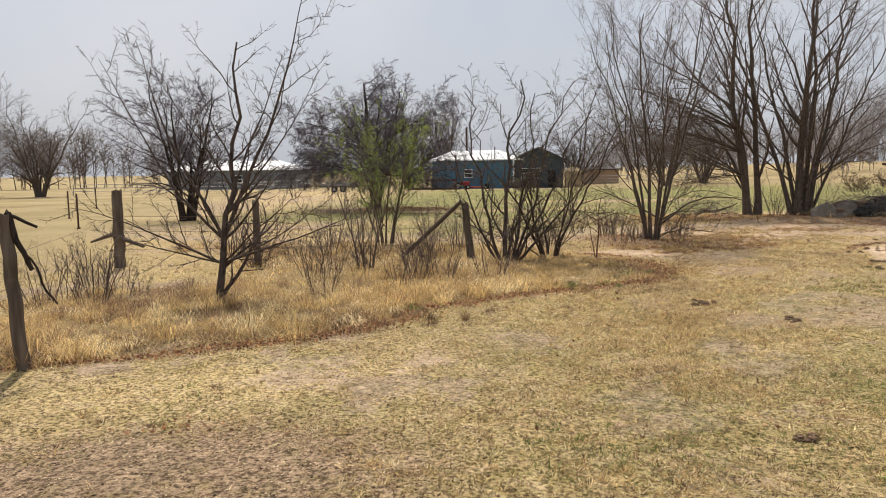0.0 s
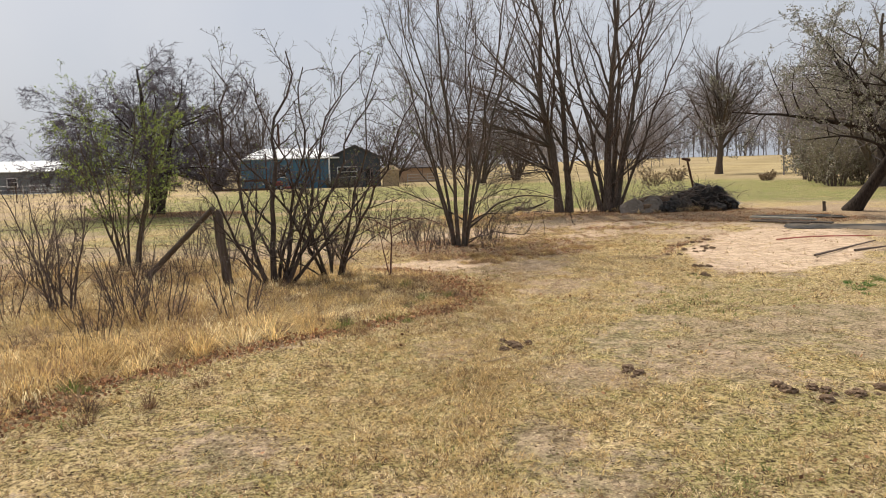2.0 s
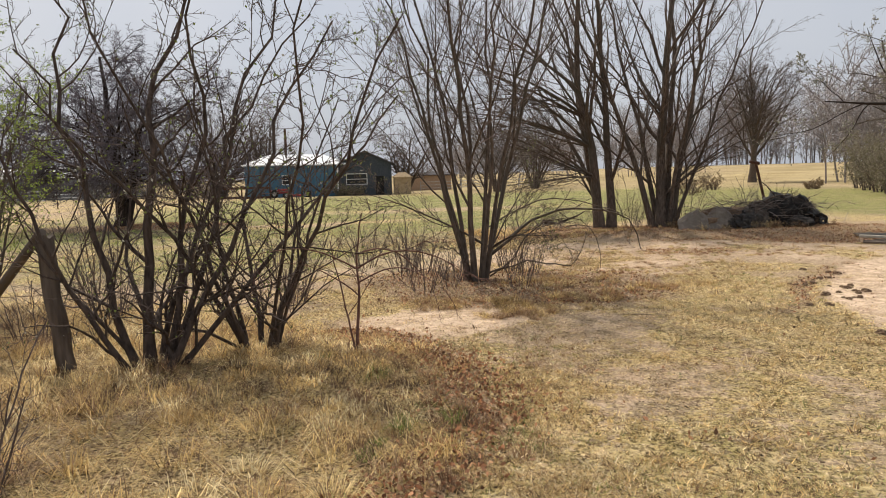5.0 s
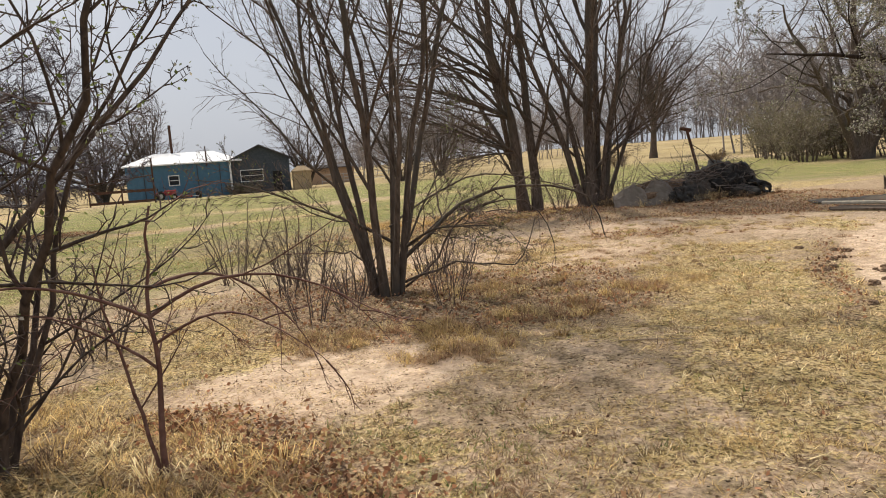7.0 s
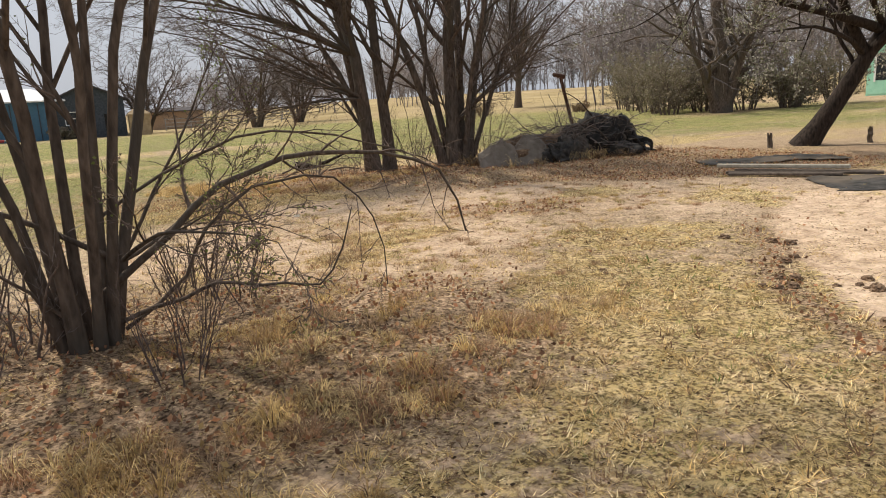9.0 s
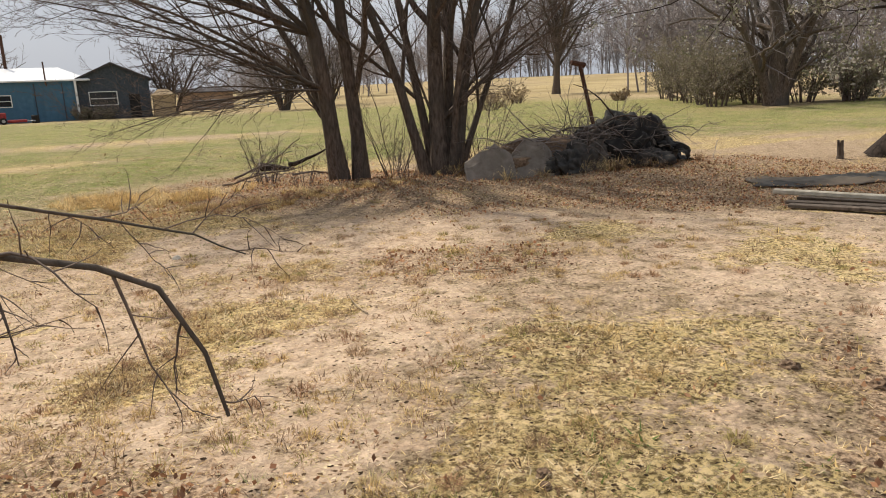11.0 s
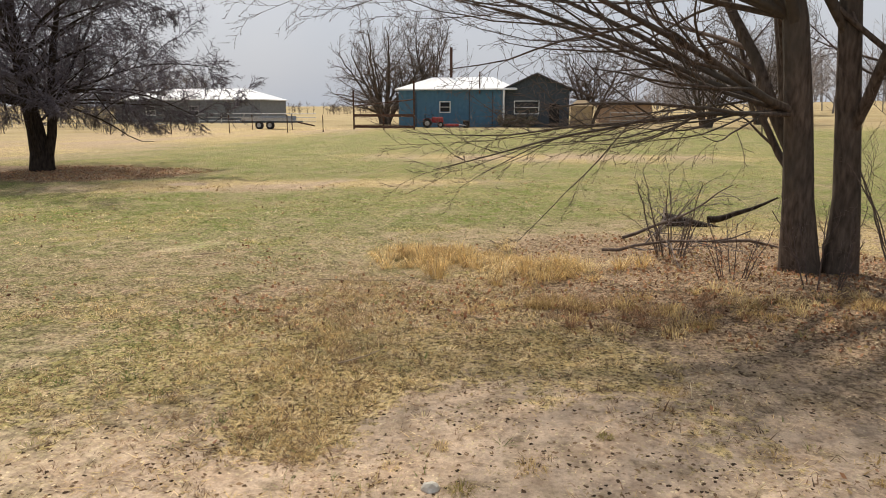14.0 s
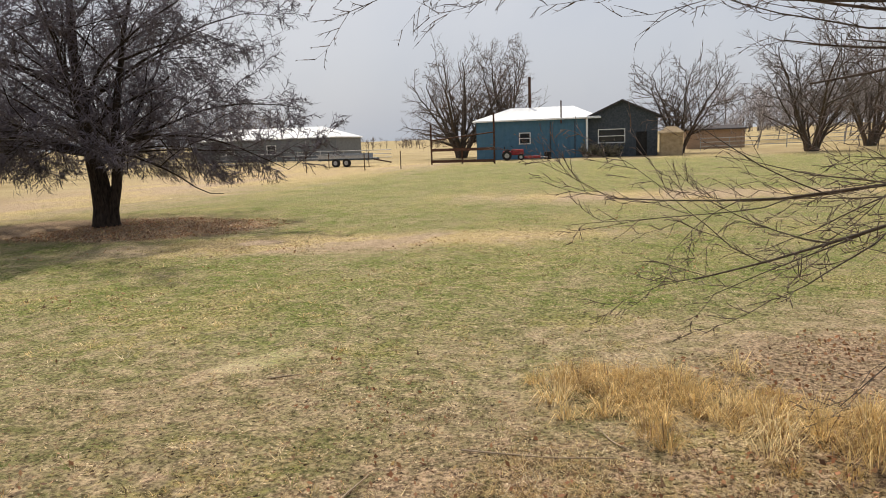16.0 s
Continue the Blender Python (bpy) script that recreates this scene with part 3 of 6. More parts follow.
# ---- grass ----
STRAW = np.array([(0.67, 0.495, 0.225), (0.75, 0.58, 0.30), (0.53, 0.37, 0.16), (0.82, 0.69, 0.42), (0.42, 0.285, 0.13)])
GREEN = np.array([(0.16, 0.20, 0.05), (0.22, 0.25, 0.08), (0.13, 0.17, 0.05), (0.30, 0.30, 0.12)])
BROWN = np.array([(0.20, 0.12, 0.07), (0.28, 0.17, 0.10), (0.13, 0.085, 0.055), (0.36, 0.25, 0.15)])


def blades(name, label, x, y, h, w, lean, tone, seed, quad=False, away=None):
    rng = np.random.RandomState(seed)
    n = len(x)
    b = rng.rand(n) * 2 * np.pi if away is None else away
    a = b + np.pi / 2 + rng.normal(0, 0.35, n)
    z = ground_z(x, y) - 0.004
    root = np.stack([x, y, z], 1)
    side = np.stack([np.cos(a), np.sin(a), np.zeros(n)], 1) * w[:, None] / 2
    out = np.stack([np.cos(b), np.sin(b), np.zeros(n)], 1)
    tip = root + out * (h * np.sin(lean))[:, None] + np.array([0, 0, 1.0]) * (h * np.cos(lean))[:, None]
    if quad:
        mid = root + out * (h * 0.5 * np.sin(lean * 0.45))[:, None] + np.array([0, 0, 1.0]) * (h * 0.55 * np.cos(lean * 0.45))[:, None]
        V = np.stack([root - side, root + side, mid + side * 0.8, mid - side * 0.8, tip], 1).reshape(-1, 3)
        i = np.arange(n) * 5
        F = np.concatenate([np.stack([i, i + 1, i + 2], 1), np.stack([i, i + 2, i + 3], 1), np.stack([i + 3, i + 2, i + 4], 1)])
        k = 5
    else:
        V = np.stack([root - side, root + side, tip], 1).reshape(-1, 3)
        F = np.arange(3 * n).reshape(-1, 3)
        k = 3
    return thing(name, label=label, category="grass", mesh=mesh_np(name, V, F, np.repeat(tone, k, 0)), material=M_BLADE, kind="stuff")


def pick(rng, palette, n):
    return palette[rng.randint(0, len(palette), n)]


def tussocks(name, label, cx, cy, rad, h, per, w, tones, seed, quad=False, lo=0.3, hi=1.4, mix=0.0, other=BROWN):
    """Grass in tufts: blades that fan out of each centre."""
    r = np.random.RandomState(seed)
    n = len(cx)
    i = np.repeat(np.arange(n), per)
    m = len(i)
    a, q = r.rand(m) * 2 * np.pi, np.sqrt(r.rand(m))
    x, y = cx[i] + rad[i] * q * np.cos(a), cy[i] + rad[i] * q * np.sin(a)
    tone = tones[i] * r.uniform(0.75, 1.25, (m, 1))
    tone = np.where((r.rand(m) < mix)[:, None], pick(r, other, m), tone)
    return blades(name, label, x, y, h[i] * r.uniform(0.45, 1.25, m), w[i] * r.uniform(0.7, 1.3, m), lo + (hi - lo) * np.clip(q * 0.7 + 0.45 * r.rand(m), 0, 1), tone, seed + 1, quad, a + r.normal(0, 0.6, m))


def near_walk(rng, n, reach):
    """Places scattered round the walked line, thinning out with distance."""
    s = rng.rand(n)
    cx, cy = np.interp(s, [0, 0.25, 0.5, 0.75, 1], [1.5, 3, 4.5, 7.5, 6.3]), np.interp(s, [0, 0.25, 0.5, 0.75, 1], [3, 8, 13, 19, 25.5])
    rr, aa = rng.exponential(reach, n), rng.rand(n) * 2 * np.pi
    return cx + rr * np.cos(aa) * 1.15, cy + rr * np.sin(aa), rr


rng = np.random.RandomState(5)
x, y, rr = near_walk(rng, 230000, 3.9)
g, sa, li, ta = cover(x, y)
sf = straw_field(x, y)
keep = (rng.rand(len(x)) < 0.03 + 0.50 * np.clip(sf * 1.5 - 0.35, 0, 1) * (0.35 + 1.1 * vn(x, y, 0.14, 15))) & (y > 0.8) & (ta < 0.5) & (li < 0.66)
x, y, g, rr, sf = x[keep], y[keep], g[keep], rr[keep], sf[keep]
n = len(x)
far = 1 + np.clip(rr / 9, 0, 1.4)
isg = rng.rand(n) < np.clip(g * 0.85 + (vn(x, y, 0.9, 21) - 0.70) * 1.7, 0.04, 0.85)
hue = vn(x, y, 1.7, 16)[:, None]
tone = np.where(isg[:, None], pick(rng, GREEN, n), pick(rng, STRAW, n) * (0.86 + 0.34 * hue) * np.where(hue > 0.5, 1.0, np.array([0.97, 0.98, 1.08])))
tone = np.where((rng.rand(n) < 0.17 + 0.2 * (vn(x, y, 0.6, 17) > 0.66))[:, None], pick(rng, BROWN, n), tone)
tussocks("mown_grass", "short dry straw-coloured mown grass tufts with some green", x, y, rng.uniform(0.012, 0.05, n) * far, rng.uniform(0.02, 0.06, n) * np.sqrt(far), 9, rng.uniform(0.0035, 0.0068, n) * far, tone, 6, mix=0.12)

# coarser stubble clumps, brown and olive
x, y, rr = near_walk(rng, 9500, 3.4)
g, sa, li, ta = cover(x, y)
keep = (rng.rand(len(x)) < 0.12 + 0.95 * step(0.45, 0.7, vn(x, y, 0.75, 18))) & (y > 0.8) & (ta < 0.5)
x, y, g = x[keep], y[keep], g[keep]
n = len(x)
kind_ = rng.rand(n) + 0.35 * (vn(x, y, 1.9, 19) - 0.5)
tone = np.where((kind_ < 0.42)[:, None], pick(rng, BROWN, n) * 1.1, np.where((kind_ < 0.70)[:, None], (pick(rng, GREEN, n) + pick(rng, STRAW, n) * 0.5) * 0.75, pick(rng, STRAW, n)))
tussocks("stubble_clumps", "coarse brown and olive stubble clumps in mown grass", x, y, rng.uniform(0.03, 0.085, n), rng.uniform(0.03, 0.075, n), 30, rng.uniform(0.0035, 0.0055, n), tone, 91, lo=0.3, hi=1.6, mix=0.25)

# tall dry grass along the fence, in tussocks
N = 3600
x, y = rng.uniform(-7, 4.2, N), rng.uniform(5, 17, N)
g, sa, li, ta = cover(x, y)
front = np.exp(-(((verge_x(y) - x) - 0.9) / 0.9) ** 2)
keep = (rng.rand(N) < ta) & (rng.rand(N) < -0.15 + 1.25 * vn(x, y, 0.8, 32) + 0.35 * front)
x, y, front = x[keep], y[keep], front[keep]
n = len(x)
big = 0.30 + 0.95 * vn(x, y, 1.1, 33)
pale = vn(x, y, 1.6, 34)[:, None]
tone = np.where((rng.rand(n) < 0.26 - 0.14 * front + 0.2 * step(-1.5, -4, x))[:, None], pick(rng, BROWN, n) * 1.15, pick(rng, STRAW, n) * (0.92 + 0.34 * pale))
tussocks("tall_dry_grass", "tall matted golden dry grass tussocks along the fence line", x, y, rng.uniform(0.06, 0.18, n), 0.42 * big * rng.uniform(0.5, 1.2, n) * (1 - 0.55 * step(0.0, 2.6, x)), 66, np.full(n, 0.0052), tone, 7, True, 0.25, 2.05, 0.12)
x, y = rng.uniform(-7, 4.2, 110000), rng.uniform(5, 17, 110000)
g, sa, li, ta = cover(x, y)
keep = rng.rand(len(x)) < ta
x, y = x[keep], y[keep]
n = len(x)
blades("dry_thatch", "matted dry thatch under the tall grass", x, y, rng.uniform(0.08, 0.28, n), rng.uniform(0.004, 0.008, n), rng.uniform(0.9, 1.5, n), np.where((rng.rand(n) < 0.36)[:, None], pick(rng, BROWN, n), pick(rng, STRAW, n)), 9)


def tuft_patch(name, label, spots, n, palette, h, seed):
    r = np.random.RandomState(seed)
    c = [(px + rx * r.normal(0, 0.5), py + ry * r.normal(0, 0.5)) for (px, py, rx, ry) in spots for _ in range(n)]
    c = np.array(c)
    m = len(c)
    tussocks(name, label, c[:, 0], c[:, 1], r.uniform(0.03, 0.09, m), h * r.uniform(0.3, 1.2, m), 64, np.full(m, 0.0042), pick(r, palette, m), seed + 1, True, 0.2, 1.75, 0.1)


tuft_patch("golden_grass_patch", "golden orange dry grass clumps beside the willow trees", [(7.35, 25.75, 0.75, 0.5), (8.15, 25.3, 0.7, 0.5), (7.0, 25.95, 0.5, 0.3)], 52, np.array([(0.64, 0.45, 0.19), (0.72, 0.54, 0.26), (0.50, 0.34, 0.14), (0.8, 0.64, 0.36)]), 0.24, 41)
tuft_patch("brown_grass_patch", "low brown dry grass tufts in leaf litter", [(9.2, 23.8, 1.0, 0.6), (8.4, 24.1, 0.5, 0.35), (7.1, 15.7, 0.7, 0.35), (4.1, 15.3, 0.45, 0.3), (4.95, 14.5, 0.5, 0.3), (6.0, 15.2, 0.8, 0.35), (5.8, 16.3, 0.9, 0.4), (10.3, 24.0, 1.0, 0.4), (4.9, 15.2, 0.4, 0.3)], 38, np.vstack([STRAW[:3] * 0.95, STRAW[4:], BROWN[1:2] * 1.3, BROWN[3:] * 1.1]), 0.13, 43)
tuft_patch("green_lawn_patch", "patch of vivid green lawn grass beside the sand", [(10.6, 9.9, 2.2, 0.8), (12.6, 11.2, 1.6, 0.8), (9.6, 9.9, 1.2, 0.5)], 80, np.array([(0.09, 0.19, 0.04), (0.13, 0.24, 0.06), (0.16, 0.22, 0.07)]), 0.07, 47)
tuft_patch("lone_grass_tuft", "small brown and olive grass tufts on bare sand", [(9.5, 20.0, 2.4, 2.0), (7.0, 19.0, 2.6, 2.4), (11.0, 19.2, 2.6, 1.8), (8.2, 17.2, 2.0, 1.6)], 120, np.vstack([STRAW[:3] * 0.85, BROWN[1:2] * 1.3, BROWN[3:4], (STRAW[2:3] + GREEN[1:2]) / 2]), 0.055, 45)

# loose straw lying flat
x, y, rr = near_walk(rng, 600000, 3.2)
keep = (rng.rand(len(x)) < np.clip(0.25 + 2.6 * (vn(x, y, 0.25, 71) * 0.5 + vn(x, y, 1.0, 72) * 0.6 - 0.52), 0.07, 1)) & (y > 1)
x, y = x[keep], y[keep]
n = len(x)
blades("loose_straw", "loose bits of pale straw and brown stem lying flat", x, y, rng.uniform(0.02, 0.09, n), rng.uniform(0.004, 0.008, n), rng.uniform(1.25, 1.52, n),
       np.where((rng.rand(n) < 0.4)[:, None], pick(rng, BROWN, n), pick(rng, STRAW, n)), 73)

# fallen leaves and straw bits
N = 260000
x, y = rng.uniform(-5, 18, N), rng.uniform(4, 37, N)
g, sa, li, ta = cover(x, y)
edge_ = verge_x(y) - x
keep = rng.rand(N) < step(0.42, 0.75, li + 0.25 * (vn(x, y, 0.8, 51) - 0.5)) + 0.010 * (vn(x, y, 0.5, 52) > 0.66) + 0.002
x, y = x[keep], y[keep]
vy = rng.uniform(4.8, 14.2, 9000)
vx = verge_x(vy) + rng.normal(0.02, 0.22, 9000)
x, y = np.concatenate([x, vx]), np.concatenate([y, vy])
pts = np.stack([x, y, ground_z(x, y) + rng.uniform(0.004, 0.035, len(x))], 1)
thing("fallen_leaves", label="curled brown fallen leaves scattered over the ground", category="leaf litter",
      mesh=leaf_mesh("fallen_leaves", rng, pts, 0.021, np.vstack([BROWN * np.array([1.75, 1.45, 1.35]), BROWN * np.array([1.2, 0.98, 0.9]), STRAW[1:3] * 0.8])), material=M_LEAF, kind="stuff")


# ---- trees ----
def fan(rng, n, spread, hlo, hhi, r, rad):
    """Stems fanning out from one base."""
    out = []
    for i in range(n):
        a = 2 * math.pi * (i + rng.rand() * 0.6) / n
        q = spread * (0.35 + 0.75 * rng.rand())
        out.append((math.cos(a) * rad, math.sin(a) * rad, math.cos(a) * q, math.sin(a) * q, rng.uniform(hlo, hhi), r * rng.uniform(0.6, 1.15)))
    return out


rs = np.random.RandomState(8)
SPRING = [(0.18, 0.22, 0.06), (0.25, 0.28, 0.10), (0.14, 0.17, 0.05)]
tree("multi_stem_tree", (4.95, 16.88), "bare multi-stemmed young tree with many slender grey-brown trunks", "tree",
     fan(rs, 9, 0.27, 4.4, 6.6, 0.043, 0.12),
     [(9, 0.50, 30, 8, 0.09, 0.05, 0.22, 5), (8, 0.44, 34, 6, 0.12, 0.04, 0.12, 3), (6, 0.42, 36, 3, 0.16, 0.03, 0.15, 3, 0.003), (2, 0.5, 36, 2, 0.2, 0.0, 0.2, 3, 0.0025)],
     M_BARK, M_TWIG, 11, (5000, 0.011, SPRING, "tiny green buds"), each=True,
     arcs=[([(0.12, 0.0, 0.3), (0.5, -0.03, 0.57), (0.8, -0.08, 0.86), (1.1, -0.13, 1.01), (1.52, -0.18, 1.06), (1.97, -0.23, 0.99), (2.34, -0.28, 0.86), (2.44, -0.33, 0.4)], 0.026),
           ([(0.2, 0.02, 0.05), (0.6, 0.0, 0.3), (0.7, -0.08, 0.6), (0.91, -0.13, 0.81), (1.25, -0.18, 0.93), (1.6, -0.28, 0.87), (1.73, -0.38, 0.6), (1.76, -0.43, 0.15)], 0.014),
           ([(0.15, -0.02, 0.1), (0.55, -0.08, 0.21), (0.7, -0.13, 0.28), (0.94, -0.18, 0.27), (1.22, -0.23, 0.17), (1.38, -0.28, 0.19), (1.49, -0.38, 0.42), (1.57, -0.38, 0.68)], 0.015),
           ([(0.1, 0.12, 0.7), (0.65, 0.12, 1.05), (1.35, 0.22, 1.2), (1.95, 0.27, 1.06), (2.4, 0.32, 0.93), (2.65, 0.27, 0.8)], 0.012),
           ([(-0.1, -0.1, 0.2), (-0.35, -0.12, 0.5), (-0.6, -0.2, 0.52), (-0.85, -0.3, 0.68)], 0.012)],
     sweeps=[(0.4, 15, 55, 1.7, 0.014, 0.0), (0.5, 170, 35, 2.4, 0.02, -0.05), (0.4, -75, 25, 1.6, 0.016, -0.04), (0.3, 30, 12, 1.3, 0.016, 0.02)])
tree("twin_trunk_tree", (10.85, 25.5), "bare tree with two dark upright trunks and low sweeping branches", "tree",
     [(-0.18, 0, -0.20, -0.02, 8.8, 0.15), (0.2, 0.05, 0.02, 0.04, 9.3, 0.13), (-0.05, 0.25, -0.08, 0.12, 8.0, 0.09)],
     [(12, 0.44, 32, 8, 0.08, 0.045, 0.12, 5), (6, 0.44, 30, 5, 0.12, 0.04, 0.15, 3, 0.002), (5, 0.40, 36, 3, 0.14, 0.03, 0.15, 3, 0.0025), (2, 0.5, 36, 2, 0.2, 0.0, 0.2, 3, 0.0025)],
     M_BARK, M_TWIG, 12, each=True,
     sweeps=[(2.0, 185, 35, 4.8, 0.05, -0.03), (1.7, 205, 22, 4.2, 0.04, -0.02), (1.75, 184, 15, 4.8, 0.030, 0.006), (2.25, 187, 17, 5.2, 0.034, 0.004), (1.2, 196, 6, 3.4, 0.024, -0.015), (3.2, 198, 35, 5.0, 0.045, -0.015), (1.1, 208, 5, 2.8, 0.022, 0.0),
             (3.2, 215, 36, 4.0, 0.035, -0.02), (1.7, 183, 22, 4.4, 0.035, -0.018), (2.5, 192, 28, 5.0, 0.04, -0.02), (2.0, 176, 16, 4.2, 0.03, -0.02), (3.4, 186, 26, 5.2, 0.04, -0.02), (3.8, 182, 42, 4.4, 0.045, -0.02),
            (2.3, 200, 24, 4.6, 0.03, -0.03), (2.8, 185, 20, 4.8, 0.032, -0.03), (1.5, 190, 14, 3.8, 0.024, -0.015), (1.4, 176, 3, 3.6, 0.02, 0.0)])
tree("spreading_tree", (12.2, 24.8), "large bare tree with several dark trunks fanning from one base", "tree",
     [(0, 0, -0.03, 0.0, 9.8, 0.155), (-0.22, 0.05, -0.36, 0.05, 8.0, 0.09), (0.17, 0.1, 0.10, 0.10, 9.5, 0.11), (0.25, -0.05, 0.24, 0.0, 8.6, 0.09), (0.32, 0.0, 0.46, -0.10, 6.4, 0.06), (0.1, -0.16, 0.04, -0.2, 7.4, 0.06), (-0.05, 0.12, -0.16, 0.15, 8.2, 0.08)],
     [(13, 0.42, 36, 8, 0.10, 0.03, 0.15, 5), (8, 0.44, 36, 5, 0.13, 0.03, 0.12, 3), (6, 0.42, 36, 3, 0.16, 0.02, 0.15, 3, 0.003), (2, 0.5, 36, 2, 0.2, 0.0, 0.2, 3, 0.0025)],
     M_BARK, M_TWIG, 13, each=True, sweeps=[(0.5, -15, 50, 3.4, 0.04, -0.05), (0.9, 0, 42, 3.6, 0.04, -0.02), (0.4, 185, 60, 2.6, 0.025, 0.0), (0.5, -60, 40, 2.2, 0.02, -0.02)])
tree("blossom_tree", (19.4, 22.0), "leaning dark-trunked old tree with pale blossom and small leaves", "tree",
     [(0, 0, 0.42, -0.5, 5.2, 0.24)],
     [(8, 0.55, 52, 8, 0.14, 0.03, 0.3, 5), (9, 0.45, 40, 5, 0.18, 0.0, 0.2, 3), (7, 0.45, 40, 3, 0.2, -0.02, 0.15, 3, 0.006), (2, 0.5, 36, 2, 0.2, 0.0, 0.2, 3, 0.004)], M_BARK_DARK, M_TWIG_GREY, 14,
     (34000, 0.031, [(0.38, 0.36, 0.29), (0.26, 0.26, 0.17), (0.17, 0.18, 0.10), (0.54, 0.51, 0.43)], "pale blossom and small leaves"), power=1.0, each=True,
     sweeps=[(1.6, 95, 50, 4.6, 0.12, 0.0), (1.8, -85, 48, 4.6, 0.12, 0.0), (2.0, 10, 25, 4.8, 0.12, 0.01), (3.0, -30, 35, 4.2, 0.1, 0.0), (2.6, 40, 35, 4.4, 0.1, 0.0), (1.9, 150, 55, 4.4, 0.12, 0.0), (2.2, 165, 22, 5.4, 0.11, -0.01), (2.6, 205, 25, 4.6, 0.09, -0.01), (3.0, 120, 30, 4.2, 0.08, 0.0), (1.8, 180, 35, 3.8, 0.06, -0.09), (2.8, 250, 25, 4.2, 0.08, 0.0), (2.4, 190, 45, 4.6, 0.07, 0.0)])
tree("oak_tree", (-4.35, 35.4), "wide domed bare tree with forked trunk and drooping dark twigs", "tree",
     [(0, 0, -0.04, 0.0, 6.3, 0.27), (0.12, 0, 0.26, 0.02, 5.9, 0.15), (-0.05, 0.05, -0.26, 0.15, 5.5, 0.09), (0.05, -0.05, 0.05, -0.35, 5.2, 0.08), (0.05, 0.05, 0.1, 0.42, 5.2, 0.09)],
     [(8, 0.52, 50, 8, 0.12, 0.0, 0.2, 5, 0.007), (11, 0.5, 44, 4, 0.16, -0.04, 0.12, 3, 0.007), (11, 0.5, 44, 2, 0.2, -0.25, 0.12, 3, 0.0105), (2, 0.75, 42, 2, 0.2, -0.1, 0.2, 3, 0.006)], M_BARK_DARK, M_TWIG_DARK, 15, each=True, skirt=0.85,
     sweeps=[(1.5, a_, 24, 5.0, 0.045, -0.05) for a_ in range(0, 360, 36)] + [(1.9, a_, 12, 3.9, 0.03, -0.03) for a_ in range(10, 370, 45)] + [(2.6, a_, 38, 4.6, 0.045, -0.05) for a_ in range(20, 380, 45)])
tree("pasture_tree", (-11.2, 28.1), "dark bare bushy tree standing in the pasture", "tree",
     fan(np.random.RandomState(3), 7, 0.36, 4.6, 6.0, 0.11, 0.2),
     [(11, 0.50, 50, 7, 0.12, 0.0, 0.18, 4), (9, 0.45, 42, 5, 0.16, -0.03, 0.15, 3, 0.008), (10, 0.5, 40, 2, 0.2, -0.2, 0.15, 3, 0.010)], M_BARK_DARK, M_TWIG_DARK, 16, skirt=0.9)

THIN = [(9, 0.50, 36, 8, 0.13, 0.05, 0.10, 5), (6, 0.45, 42, 5, 0.18, 0.04, 0.15, 4), (5, 0.35, 45, 3, 0.2, 0.04, 0.15, 3)]
SPURRY = [(11, 0.34, 46, 8, 0.15, 0.06, 0.04, 5, 0.005), (7, 0.40, 48, 5, 0.2, 0.05, 0.12, 4, 0.0035), (5, 0.32, 52, 3, 0.2, 0.04, 0.1, 3, 0.003)]
tree("orchard_sapling", (-3.0, 8.9), "bare young fruit tree in tall dry grass", "tree",
     [(0, 0, 0.03, 0.04, 3.5, 0.055)], SPURRY, M_BARK_BUSH, M_TWIG_BUSH, 17, power=0.9, each=True, wig=0.03,
     sweeps=[(0.75, 0, 66, 3.5, 0.032, 0.0), (0.95, 172, 62, 2.9, 0.026, 0.02), (0.8, 185, 40, 2.9, 0.022, 0.03), (0.5, 2, 20, 2.0, 0.02, 0.01), (0.45, 178, 22, 2.2, 0.02, -0.01), (1.2, 60, 60, 2.6, 0.022, 0.02),
             (0.6, 192, 14, 1.6, 0.015, 0.0), (0.65, -35, 35, 1.8, 0.016, 0.03), (0.5, 35, 18, 1.7, 0.015, 0.03), (1.3, 10, 48, 2.2, 0.018, 0.03), (1.4, 190, 58, 2.0, 0.016, 0.04)])
tree("fence_line_bush", (1.15, 13.2), "bare many-stemmed bush growing at the fence line", "bush",
     [(0, 0, -0.02, 0, 3.5, 0.052), (-0.06, 0, -0.34, 0.0, 3.3, 0.036), (0.1, 0, 0.24, 0.05, 3.2, 0.034), (0.05, 0.1, 0.1, 0.28, 3.2, 0.028), (0.12, -0.1, 0.52, -0.1, 2.9, 0.032), (-0.1, -0.05, -0.55, -0.2, 2.2, 0.026), (0.16, 0, 0.85, 0.1, 2.3, 0.028), (0.1, 0.03, 0.42, 0.02, 3.5, 0.03)],
     SPURRY, M_BARK_BUSH, M_TWIG_BUSH, 18, (1500, 0.016, SPRING + [(0.4, 0.38, 0.32)], "tiny opening buds"), power=0.95, each=True, wig=0.032)
tree("thorny_bush", (2.05, 13.6), "bare tangled bush with opening buds at the fence line", "bush",
     fan(np.random.RandomState(9), 8, 0.55, 1.8, 3.2, 0.026, 0.12), SPURRY, M_BARK_BUSH, M_TWIG_BUSH, 19, (900, 0.016, SPRING, "tiny opening buds"), wig=0.035)
